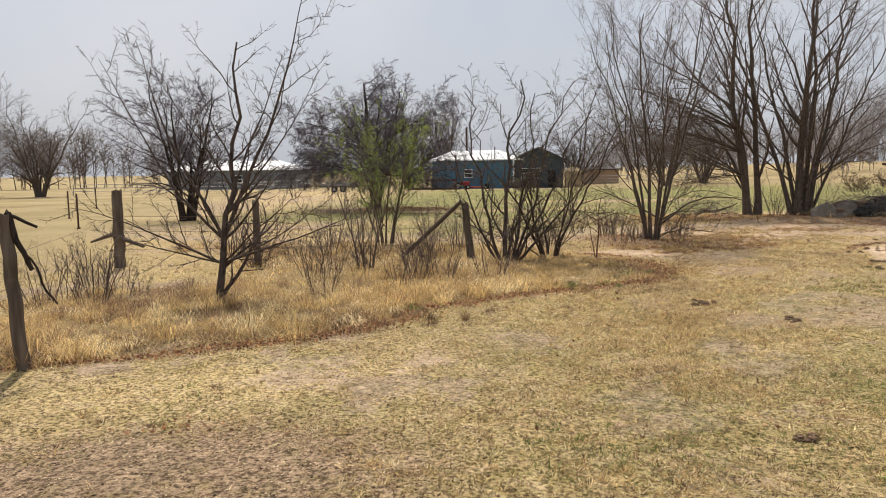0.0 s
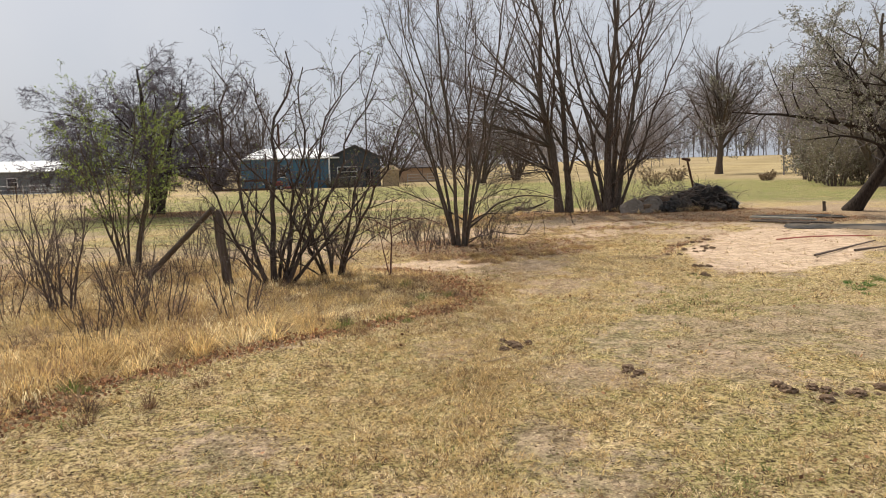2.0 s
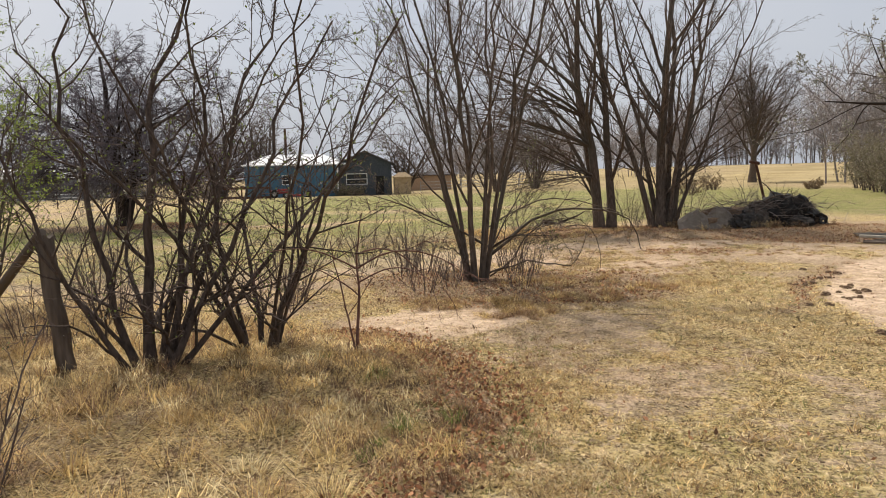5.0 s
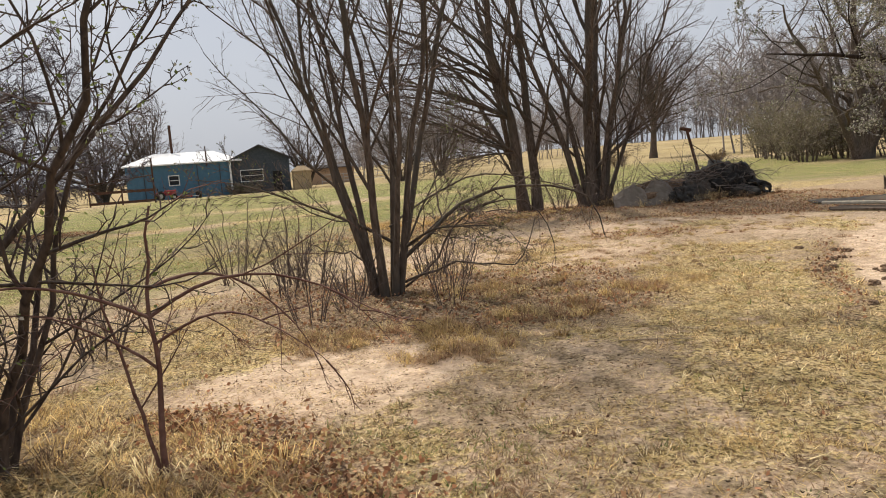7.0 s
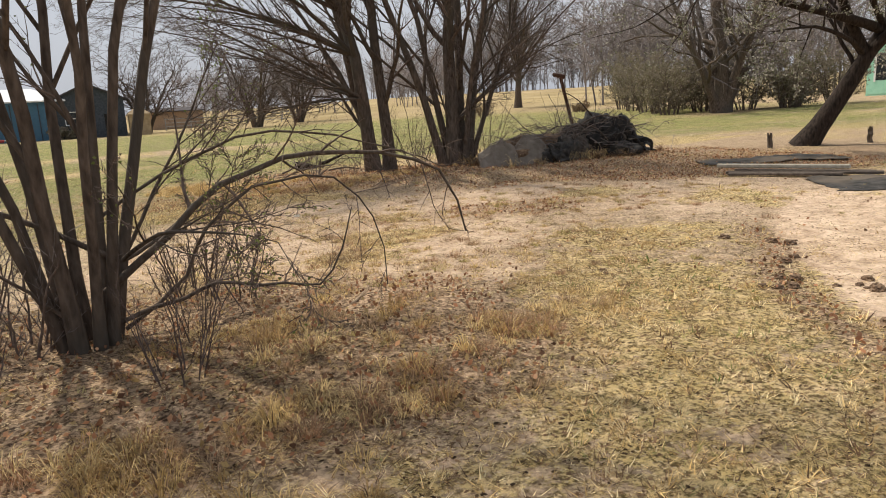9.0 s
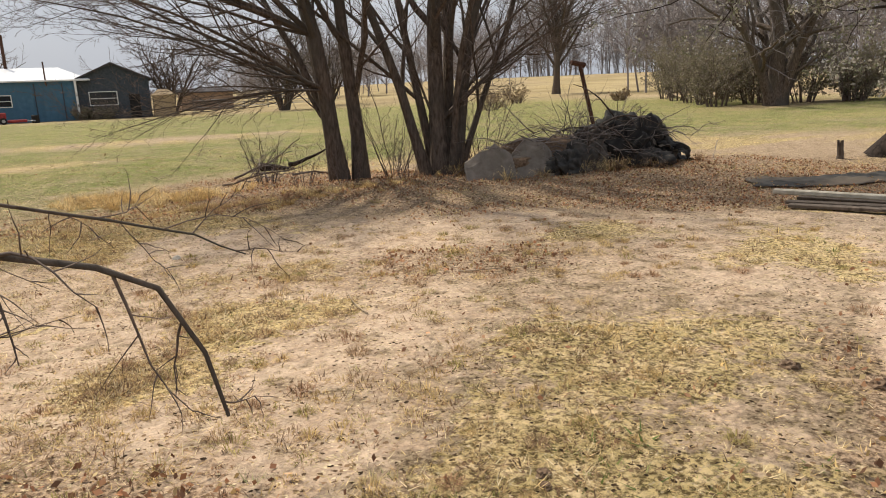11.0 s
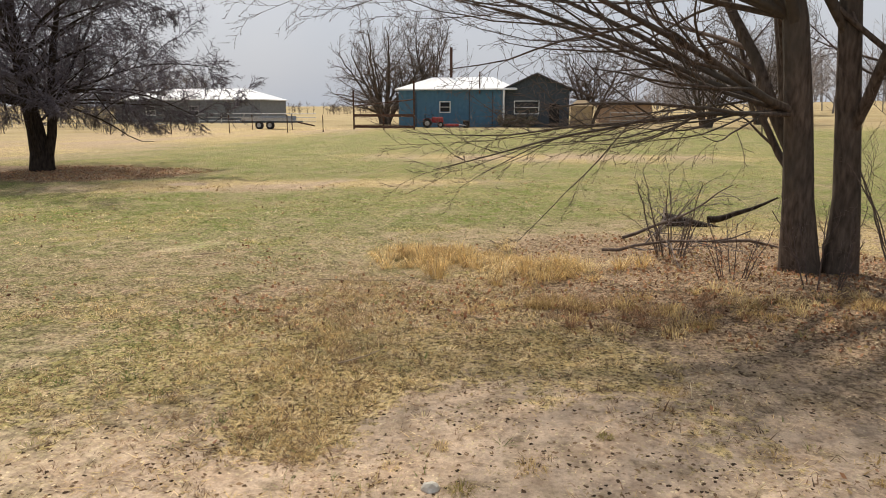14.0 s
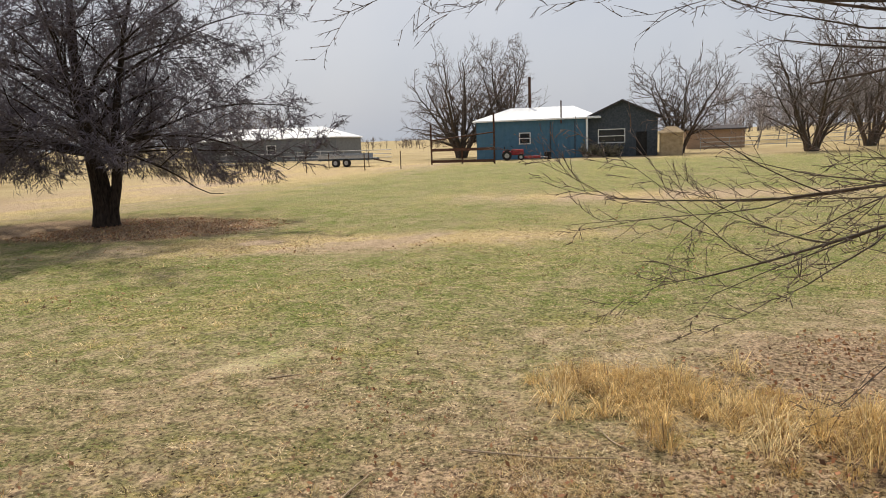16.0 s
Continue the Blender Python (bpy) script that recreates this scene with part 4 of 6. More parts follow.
tree("red_sapling", (2.92, 13.2), "thin reddish sapling with arching twigs", "bush",
     [(0, 0, 0.03, 0, 1.25, 0.016), (0.0, 0, -0.2, 0.1, 1.0, 0.009)],
     [(3, 0.5, 45, 6, 0.12, -0.06, 0.3, 4, 0.004), (4, 0.5, 45, 4, 0.2, -0.02, 0.2, 3)], M_TWIG_RED, M_TWIG_RED, 20,
     sweeps=[(0.7, -10, 40, 1.3, 0.010, -0.17), (0.9, 15, 25, 1.1, 0.009, -0.16), (0.75, 185, 35, 1.2, 0.009, -0.12), (0.5, 175, 50, 1.0, 0.008, -0.1), (0.6, -40, 30, 1.1, 0.008, -0.12)])
tree("weedy_shrub", (-1.4, 11.8), "low bare weedy shrub in the tall grass", "bush",
     fan(np.random.RandomState(10), 7, 0.35, 0.9, 1.6, 0.014, 0.12), THIN[:2] + [(3, 0.4, 45, 3, 0.2, 0.04, 0.2, 3)], M_TWIG, M_TWIG, 21)
tree("green_shrub", (-1.6, 16.6), "straggly shrub with a haze of new green leaves", "bush",
     fan(np.random.RandomState(11), 8, 0.42, 2.2, 3.4, 0.026, 0.15), [(9, 0.5, 38, 6, 0.12, 0.03, 0.15, 4), (7, 0.45, 42, 4, 0.18, 0.04, 0.15, 3), (5, 0.4, 45, 3, 0.2, 0.04, 0.15, 3)], M_BARK, M_TWIG_OLIVE, 22, (9000, 0.018, [(0.26, 0.34, 0.07), (0.34, 0.42, 0.10), (0.20, 0.26, 0.06)], "new green leaves"))
for i, (sx, sy, hgt, sd) in enumerate([(3.5, 19.3, 1.2, 31), (2.3, 16.0, 1.0, 32), (0.2, 15.6, 1.3, 33), (-3.6, 12.6, 1.1, 34), (-5.2, 9.8, 0.9, 35), (4.1, 18.2, 1.0, 36), (4.3, 17.9, 0.8, 41), (5.7, 17.7, 0.7, 42), (4.6, 16.9, 0.6, 43), (-2.6, 14.6, 1.5, 44), (-4.6, 14.2, 1.4, 45), (-0.6, 17.8, 1.4, 46), (9.6, 26.2, 0.9, 37), (11.6, 25.4, 1.7, 38), (13.2, 25.2, 1.6, 39), (-0.4, 10.9, 1.0, 40)]):
    tree("brushy_shrub", (sx, sy), "low bare brushy shrub of thin brown stems", "bush", fan(np.random.RandomState(sd), 10, 0.55, hgt * 0.45, hgt, 0.007, 0.12),
         [(7, 0.55, 38, 5, 0.16, 0.02, 0.1, 3), (5, 0.5, 40, 3, 0.2, 0.0, 0.15, 3)], M_TWIG, M_TWIG if i % 2 else M_TWIG_GREY, sd, group="brushy shrubs")
weed = tree("dead_weed", (-2.2, 11.2), "dead grey-brown weed stalks standing in the dry grass", "weed", fan(np.random.RandomState(71), 8, 0.5, 0.45, 0.85, 0.0045, 0.14),
            [(6, 0.5, 36, 4, 0.16, 0.03, 0.15, 3), (4, 0.45, 42, 3, 0.2, 0.0, 0.2, 3)], M_TWIG_BUSH, M_TWIG, 71, group="dead weeds")
rw = np.random.RandomState(72)
for i in range(26):
    wx, wy = rw.uniform(-6, 1.6), rw.uniform(8.5, 16.5)
    if cover(wx, wy)[3] > 0.3 and verge_x(wy) - wx > 0.7:
        copy_thing(weed, pose(wx, wy, float(ground_z(wx, wy)), 0, 0, rw.uniform(0, 360)) @ Matrix.Scale(rw.uniform(0.45, 1.1), 4))
for (wx, wy) in ((3.9, 17.2), (4.4, 16.2), (5.5, 16.6), (5.9, 17.3), (4.0, 16.0), (5.3, 15.9), (9.9, 25.0), (10.5, 24.6), (11.5, 24.6), (12.0, 24.2)):
    copy_thing(weed, pose(wx, wy, float(ground_z(wx, wy)), 0, 0, rw.uniform(0, 360)) @ Matrix.Scale(rw.uniform(0.5, 0.9), 4))

# trees farther off
FARL = [(11, 0.55, 46, 5, 0.12, 0.03, 0.15, 4, 0.03), (9, 0.46, 42, 3, 0.16, 0.0, 0.12, 3, 0.022), (4, 0.5, 42, 2, 0.2, -0.02, 0.2, 3, 0.018)]
tree("cottonwood", (52, 78), "tall bare tree alone in the yellow field", "tree", [(0, 0, 0.02, 0, 15, 0.42)], FARL, M_BARK, M_TWIG_GREY, 51,
     sweeps=[(2.4 + 0.35 * i_, 40 * i_ * 1.7, 52 + 2 * i_, 10.5 - 0.4 * i_, 0.16, 0.02) for i_ in range(14)])
tree("old_yard_tree", (36.0, 37.6), "massive bare tree with thick spreading grey limbs", "tree",
     [(0, 0, -0.08, 0, 10, 0.45), (-0.2, 0, -0.6, 0.1, 8, 0.26), (0.3, 0, 0.4, -0.1, 9, 0.3), (0.1, 0.2, 0.1, 0.4, 9, 0.24), (0, -0.2, 0.05, -0.4, 9, 0.22), (0.3, 0, 0.85, 0.0, 6.5, 0.2)],
     [(13, 0.55, 52, 8, 0.14, 0.0, 0.15, 5, 0.02), (11, 0.42, 42, 5, 0.16, -0.02, 0.15, 3, 0.012), (6, 0.45, 40, 2, 0.2, -0.02, 0.2, 3, 0.010)], M_BARK, M_TWIG_GREY, 52, each=True)
tree("barnyard_tree", (-7.8, 98), "broad bare tree beside the blue barn", "tree",
     fan(np.random.RandomState(53), 11, 0.85, 6.0, 10.0, 0.26, 0.3), FARL, M_BARK, M_TWIG, 53)
tree("barnyard_tree", (-2.8, 97), "tall narrow bare tree beside the blue barn", "tree", fan(np.random.RandomState(54), 7, 0.26, 8, 11.5, 0.2, 0.25), FARL, M_BARK, M_TWIG, 54)
tree("yard_tree", (14.3, 90), "small bare tree at the end of the barn", "tree", fan(np.random.RandomState(55), 8, 0.54, 5, 8, 0.17, 0.25), FARL, M_BARK, M_TWIG, 55)
tree("hedgerow_tree", (24, 84), "bare bushy tree beyond the lawn", "tree", fan(np.random.RandomState(56), 10, 0.68, 6, 9, 0.17, 0.3), FARL, M_BARK, M_TWIG_GREY, 56)
tree("pasture_edge_tree", (-46, 74), "bare round-headed tree beyond the pasture", "tree", fan(np.random.RandomState(57), 10, 0.61, 6, 9, 0.17, 0.3), FARL, M_BARK, M_TWIG_GREY, 57)
tree("pasture_edge_tree", (-56, 78), "tall bare tree beyond the pasture", "tree", fan(np.random.RandomState(58), 9, 0.41, 8, 12, 0.17, 0.3), FARL, M_BARK, M_TWIG_GREY, 58)
tree("hedgerow_tree", (31, 92), "spreading bare tree beyond the lawn", "tree", fan(np.random.RandomState(59), 10, 0.68, 7, 10, 0.17, 0.3), FARL, M_BARK, M_TWIG_GREY, 59)

OLIVE = [(0.27, 0.23, 0.175), (0.34, 0.29, 0.22), (0.21, 0.18, 0.13), (0.19, 0.18, 0.10)]
for i, (sx, sy, hgt) in enumerate([(35.0, 40.2, 2.7), (36.6, 42.4, 3.0), (38.5, 38.0, 3.0), (40.4, 36.6, 2.8), (38.2, 45.0, 3.3), (40.2, 48.2, 3.5), (42.6, 51.6, 3.6), (42.4, 35.4, 2.8), (37.2, 39.9, 2.3), (39.3, 36.0, 2.2), (39.6, 41.6, 2.6), (41.4, 45.4, 2.8)]):
    tree("hedge_shrub", (sx, sy), "dense grey-olive shrub behind the big yard tree", "bush", fan(np.random.RandomState(60 + i), 10, 0.5, hgt * 0.7, hgt, 0.05, 0.4),
         [(9, 0.5, 45, 4, 0.14, 0.0, 0.1, 3), (7, 0.5, 45, 3, 0.2, -0.03, 0.1, 3)], M_TWIG, M_TWIG_GREY, 60 + i, (7000, 0.055, OLIVE, "small olive leaves"), "yard hedge")
for i, (sx, sy, hgt) in enumerate([(29.5, 53, 1.3), (37, 62, 1.3), (40.5, 54, 0.7)]):
    tree("field_bush", (sx, sy), "low round tan bush in the open field", "bush", fan(np.random.RandomState(80 + i), 12, 0.7, hgt * 0.6, hgt, 0.03, 0.3),
         [(8, 0.5, 45, 3, 0.14, 0.0, 0.1, 3), (6, 0.5, 45, 3, 0.2, 0, 0.1, 3)], M_TWIG, M_TWIG, 80 + i, (1200, 0.06, [(0.2, 0.14, 0.08), (0.28, 0.2, 0.12)]), "field bushes")


def woods(name, label, spots, hlo, hhi, seed, limbs_n=26, twig=M_TWIG_HAZED):
    """A far strip of bare woodland."""
    r = np.random.RandomState(seed)
    S, D, L, R = [], [], [], []
    for (px, py) in spots:
        h = r.uniform(hlo, hhi)
        z = float(ground_z(px, py))
        base = np.array([px, py, z])
        S.append(base[None])
        D.append(np.array([[r.normal(0, 0.05), r.normal(0, 0.05), 1.0]]))
        L.append([h])
        R.append([0.008 * h + 0.03])
        t = r.uniform(0.15, 0.9, limbs_n)
        a = r.rand(limbs_n) * 2 * np.pi
        S.append(base + np.stack([0 * t, 0 * t, h * t], 1))
        D.append(np.stack([np.cos(a), np.sin(a), 0.9 + 0 * a], 1))
        L.append(h * 0.45 * (1.1 - t * 0.6))
        R.append(0.05 + 0 * t)
    P, Q = limbs(r, np.vstack(S), np.vstack(D), np.concatenate(L), np.concatenate(R), 3, 0.1, 0.02)
    P2, Q2 = sprout(r, P, Q, 4, 0.65, 45, 2, 0.15, 0.0, least=0.034)
    V, F = tubes(P, Q, 3)
    V2, T2 = spines(P2, Q2 * 1.25)
    thing(name, label=label, category="woodland", mesh=mesh_np(name, np.vstack([V, V2]), F, tri=T2 + len(V)), material=twig, kind="stuff")


r = np.random.RandomState(90)
woods("far_woods", "grey bare woodland beyond the yellow field", [(90 + 80 * a + r.normal(0, 4), 190 - 75 * a + r.normal(0, 5)) for a in r.rand(150)], 13, 20, 91, 20)
woods("field_edge_trees", "bare tree line at the edge of the far field", [(40 + 60 * a, 215 - 20 * a + r.normal(0, 6)) for a in r.rand(110)], 7, 12, 92, 12)
woods("west_woods", "brown bare thicket beyond the pasture", [(-140 + 75 * a + r.normal(0, 4), 104 + 66 * a + r.normal(0, 4)) for a in r.rand(110)], 7, 14, 93, 22, M_TWIG)
woods("horizon_trees", "low far line of bare trees on the horizon", [(-110 + 190 * a, 300 + r.normal(0, 10)) for a in r.rand(230)], 3, 5, 94, 8, M_TWIG)
woods("yard_woods", "tall grey bare trees behind the yard hedge", [(54 + 26 * a + r.normal(0, 3), 66 - 16 * a + r.normal(0, 3)) for a in r.rand(34)], 8, 14, 96, 26)
woods("east_undergrowth", "low grey undergrowth at the foot of the far woods", [(90 + 80 * a + r.normal(0, 3), 188 - 75 * a + r.normal(0, 3)) for a in r.rand(120)], 4, 7, 97, 12)
woods("north_thicket", "grey bare thicket behind the lawn", [(22 + 50 * a, 120 - 5 * a + r.normal(0, 5)) for a in r.rand(45)], 5, 9, 95, 18)


# ---- barn, sheds, houses ----
def hip_roof(bm, x0, x1, y0, y1, z, rise, inset, over=0.3):
    x0, x1, y0, y1 = x0 - over, x1 + over, y0 - over, y1 + over
    ym = (y0 + y1) / 2
    vs = [bm.verts.new(p) for p in ((x0, y0, z), (x1, y0, z), (x1, y1, z), (x0, y1, z), (x0 + inset, ym, z + rise), (x1 - inset, ym, z + rise),
                                    (x0, y0, z - 0.12), (x1, y0, z - 0.12), (x1, y1, z - 0.12), (x0, y1, z - 0.12))]
    for f in ((0, 1, 5, 4), (1, 2, 5), (2, 3, 4, 5), (3, 0, 4), (6, 7, 1, 0), (7, 8, 2, 1), (8, 9, 3, 2), (9, 6, 0, 3), (9, 8, 7, 6)):
        bm.faces.new([vs[i] for i in f])
    return bm


def gable_roof(bm, x0, x1, y0, y1, z, rise, thick=0.14, over=0.35):
    """Ridge along y."""
    xm = (x0 + x1) / 2
    for sx in (-1, 1):
        e = x0 - over if sx < 0 else x1 + over
        dz = rise * over / ((x1 - x0) / 2)
        vs = [bm.verts.new(p) for p in ((e, y0 - over, z - dz), (xm, y0 - over, z + rise), (xm, y1 + over, z + rise), (e, y1 + over, z - dz),
                                        (e, y0 - over, z - dz + thick), (xm, y0 - over, z + rise + thick), (xm, y1 + over, z + rise + thick), (e, y1 + over, z - dz + thick))]
        for f in ((0, 1, 2, 3), (4, 5, 6, 7), (0, 1, 5, 4), (1, 2, 6, 5), (2, 3, 7, 6), (3, 0, 4, 7)):
            bm.faces.new([vs[i] for i in f])
    bmesh.ops.recalc_face_normals(bm, faces=bm.faces)
    return bm


def wall_with_window(bm, x0, x1, y, t, z0, z1, wx0, wx1, wz0, wz1):
    for a in ((x0, wx0, z0, z1), (wx1, x1, z0, z1), (wx0, wx1, z0, wz0), (wx0, wx1, wz1, z1)):
        box(bm, a[0], a[1], y, y + t, a[2], a[3])
    return bm


def window_part(parent, x0, x1, y, z0, z1, name="window"):
    w = part(name, box(B(), x0 + 0.05, x1 - 0.05, y + 0.07, y + 0.09, z0 + 0.05, z1 - 0.05), M_GLASS, parent)
    f = B()
    for a in ((x0 - 0.07, x0, z0 - 0.07, z1 + 0.07), (x1, x1 + 0.07, z0 - 0.07, z1 + 0.07), (x0, x1, z0 - 0.07, z0), (x0, x1, z1, z1 + 0.07), (x0, x1, (z0 + z1) / 2 - 0.03, (z0 + z1) / 2 + 0.03)):
        box(f, a[0], a[1], y - 0.05, y + 0.06, a[2], a[3])
    part("frame", f, M_WHITE, w, "white window frame")
    return w


def barn():
    z = GZ
    r = thing("barn", (0, 0, 0), "long blue metal barn with white metal roof and dark gabled wing", "barn")
    x0, x1, x2, y0 = -3.9, 6.0, 12.0, 85.0
    part("wall", wall_with_window(B(), x0, x1, y0, 0.2, z, 3.05, 0.05, 0.95, 1.05, 1.95), M_BLUE, r, "blue ribbed metal wall")
    part("side_wall", box(box(B(), x0, x0 + 0.2, y0 + 0.2, y0 + 14, z, 3.05), x0, x1, y0 + 14, y0 + 14.2, z, 3.05), M_BLUE, r)
    part("roof", hip_roof(B(), x0, x1 + 0.9, y0, y0 + 14.2, 3.17, 1.35, 2.6), M_ROOFW, r, "white metal roof")
    window_part(r, 0.05, 0.95, y0, 1.05, 1.95)
    part("door", box(B(), 3.35, 4.35, y0 - 0.06, y0 - 0.005, z, 1.8), M_BLUE, r, "blue metal door")
    for px in (-2.3, 2.75, 4.9):
        part("seam", box(B(), px, px + 0.09, y0 - 0.05, y0 - 0.004, z, 2.9), M_NAVY, r)
    part("downspout", box(B(), 5.9, 6.08, y0 - 0.25, y0 - 0.06, z + 0.5, 3.1), M_WHITE, r, "white downspout")
    # gabled wing
    part("wing_wall", wall_with_window(B(), x1 + 0.01, x2, y0 + 0.3, 0.2, z, 3.1, 7.0, 9.2, 0.9, 2.0), M_NAVY, r, "dark weathered wing wall")
    g = B()
    vs = [g.verts.new(p) for p in ((x1, y0 + 0.3, 3.1), (x2, y0 + 0.3, 3.1), ((x1 + x2) / 2, y0 + 0.3, 4.45), (x1, y0 + 0.5, 3.1), (x2, y0 + 0.5, 3.1), ((x1 + x2) / 2, y0 + 0.5, 4.45))]
    for f in ((0, 1, 2), (3, 5, 4), (0, 2, 5, 3), (1, 4, 5, 2), (0, 3, 4, 1)):
        g.faces.new([vs[i] for i in f])
    part("gable", g, M_NAVY, r)
    part("wing_side", box(box(B(), x2 - 0.2, x2, y0 + 0.5, y0 + 14, z, 3.1), x1 + 0.01, x2 - 0.2, y0 + 13.8, y0 + 14, z, 3.1), M_NAVY, r)
    part("wing_roof", gable_roof(B(), x1, x2, y0 + 0.3, y0 + 14, 3.1, 1.35), M_ROOFD, r, "dark shingle roof")
    window_part(r, 7.0, 9.2, y0 + 0.3, 0.9, 2.0)
    part("porch_door", box(B(), 10.2, 11.1, y0 + 0.22, y0 + 0.29, z, 1.75), M_BLACK, r)
    part("chimney_pipe", beam(B(), (0.35, 92, 4.3), (0.35, 92, 7.5), 0.14), M_PIPE, r, "tall dark flue pipe")
    part("mast", beam(B(), (3.75, y0 - 0.12, 2.7), (3.75, y0 - 0.12, 4.7), 0.06), M_PIPE, r)
    return r


barn()


def low_house(name, label, x0, x1, y0, y1, h, wall_m, roof_m, rise, turn=0, win=()):
    r = thing(name, (0, 0, 0), label, "building")
    z = float(ground_z((x0 + x1) / 2, y0))
    part("wall", box(B(), x0, x1, y0, y0 + 0.2, z - 0.3, z + h), wall_m, r)
    part("wall", box(B(), x0, x1, y1 - 0.2, y1, z - 0.3, z + h), wall_m, r)
    part("wall", box(B(), x0, x0 + 0.2, y0 + 0.2, y1 - 0.2, z - 0.3, z + h), wall_m, r)
    part("wall", box(B(), x1 - 0.2, x1, y0 + 0.2, y1 - 0.2, z - 0.3, z + h), wall_m, r)
    part("roof", hip_roof(B(), x0, x1, y0, y1, z + h + 0.12, rise, (y1 - y0) * 0.4), roof_m, r)
    for (a, b) in win:
        window_part(r, a, b, y0 - 0.1, z + 1.0, z + 2.1)
    return r


low_house("farm_shed", "low grey shed with a bright white metal hip roof", -46.5, -26.3, 108, 118, 2.9, M_GREYW, M_ROOFW, 1.5, win=((-42, -40.8), (-36, -34.8)))


def mint_house():
    r = thing("mint_house", (0, 0, 0), "mint green wooden house with tall white-framed windows", "house")
    x0, x1, y0, y1 = 52.7, 63.0, 32.3, 39.7
    z = float(ground_z(x0, y0))
    for a in ((x0, x1, y0, y0 + 0.2), (x0, x1, y1 - 0.2, y1), (x0, x0 + 0.2, y0 + 0.2, y1 - 0.2), (x1 - 0.2, x1, y0 + 0.2, y1 - 0.2)):
        part("wall", box(B(), *a, z - 0.2, z + 3.6), M_MINT, r, "mint green clapboard")
    part("roof", hip_roof(B(), x0, x1, y0, y1, z + 3.7, 2.2, 3.0), M_ROOFD, r)
    for wx in (54.0, 56.7, 59.4):
        window_part(r, wx, wx + 0.85, y0 - 0.11, z + 0.9, z + 2.7)
    w = part("side_window", box(B(), x0 - 0.03, x0 - 0.01, 38.35, 39.1, z + 0.95, z + 2.65), M_GLASS, r)
    part("frame", box(box(B(), x0 - 0.06, x0 - 0.003, 38.23, 38.35, z + 0.85, z + 2.75), x0 - 0.06, x0 - 0.003, 39.1, 39.22, z + 0.85, z + 2.75), M_WHITE, w, "white window frame")
    for i in range(22):
        part("clapboard", box(B(), x0 - 0.024, x0 - 0.003, y0 + 0.11, y1 - 0.05, z + 0.1 + i * 0.155, z + 0.245 + i * 0.155), M_MINT, r)
    part("corner_board", box(B(), x0 - 0.05, x0 - 0.003, y0 - 0.05, y0 + 0.1, z - 0.2, z + 3.55), M_WHITE, r)
    return r


mint_house()


# ---- fences and yard things by the barn ----
def rail_pen():
    r = thing("rail_pen", (0, 0, 0), "dark plank rail pen with tall pipe posts", "fence")
    A, C = Vector((-6.1, 76.2, GZ)), Vector((-0.8, 74.6, GZ))
    for t, h in ((0, 3.2), (0.5, 1.4), (1, 3.8)):
        p = A.lerp(C, t)
        part("post", beam(B(), p - Vector((0, 0, 0.1)), p + Vector((0, 0, h)), 0.07), M_PIPE, r)
    for z in (0.25, 1.15):
        part("rail", plank(B(), A + Vector((0, -0.1, z)), C + Vector((0, -0.1, z)), 0.05, 0.22), M_PLANK, r)
    part("cross_pipe", beam(B(), A + Vector((0, 0, 1.9)), C + Vector((0, 0, 2.4)), 0.05), M_PIPE, r)


rail_pen()


def t_post(x, y, h=1.25, first=[]):
    z = float(ground_z(x, y))
    if not first:
        r = thing("steel_fence_post", (x, y, z), "thin dark steel fence post in the grass", "fence post", "steel fence posts")
        part("shaft", box(box(B(), -0.03, 0.03, -0.006, 0.006, -0.2, h), -0.006, 0.006, -0.035, 0.0, -0.2, h), M_PIPE, r)
        part("anchor_plate", box(B(), -0.06, 0.06, 0.007, 0.014, -0.15, 0.05), M_PIPE, r)
        first.append(r)
    else:
        copy_thing(first[0], pose(x, y, z, 0, 0, 20))


for px, py in ((-12.5, 66), (-9.0, 68), (-6.8, 69.5), (-16, 64.5), (-19.5, 63), (-14.0, 74), (-11.0, 75), (-17.6, 30.5), (-22, 41), (-13.5, 24)):
    t_post(px, py)


def trailer():
    r = thing("flat_trailer", (-13.4, 77, GZ), "low flatbed farm trailer with dark frame", "trailer", turn=-8)
    part("deck", box(B(), -2.4, 2.4, -0.9, 0.9, 0.55, 0.7), M_NAVY, r, bevel=0.02)
    part("rail", box(box(B(), -2.4, 2.3, -0.95, -0.9, 0.71, 0.95), -2.2, 1.8, 0.85, 0.9, 0.71, 1.1), M_STEEL, r)
    part("drawbar", beam(B(), (2.3, 0, 0.6), (3.9, 0, 0.3), 0.06), M_PIPE, r)
    for sx in (-0.7, 0.3):
        w = part("wheel", beam(B(), (sx, -1.05, 0.35), (sx, -0.85, 0.35), 0.35, sides=18), M_BLACK, r)
        part("rim", beam(B(), (sx, -1.07, 0.35), (sx, -1.051, 0.35), 0.18, sides=12), M_STEEL, w)


trailer()


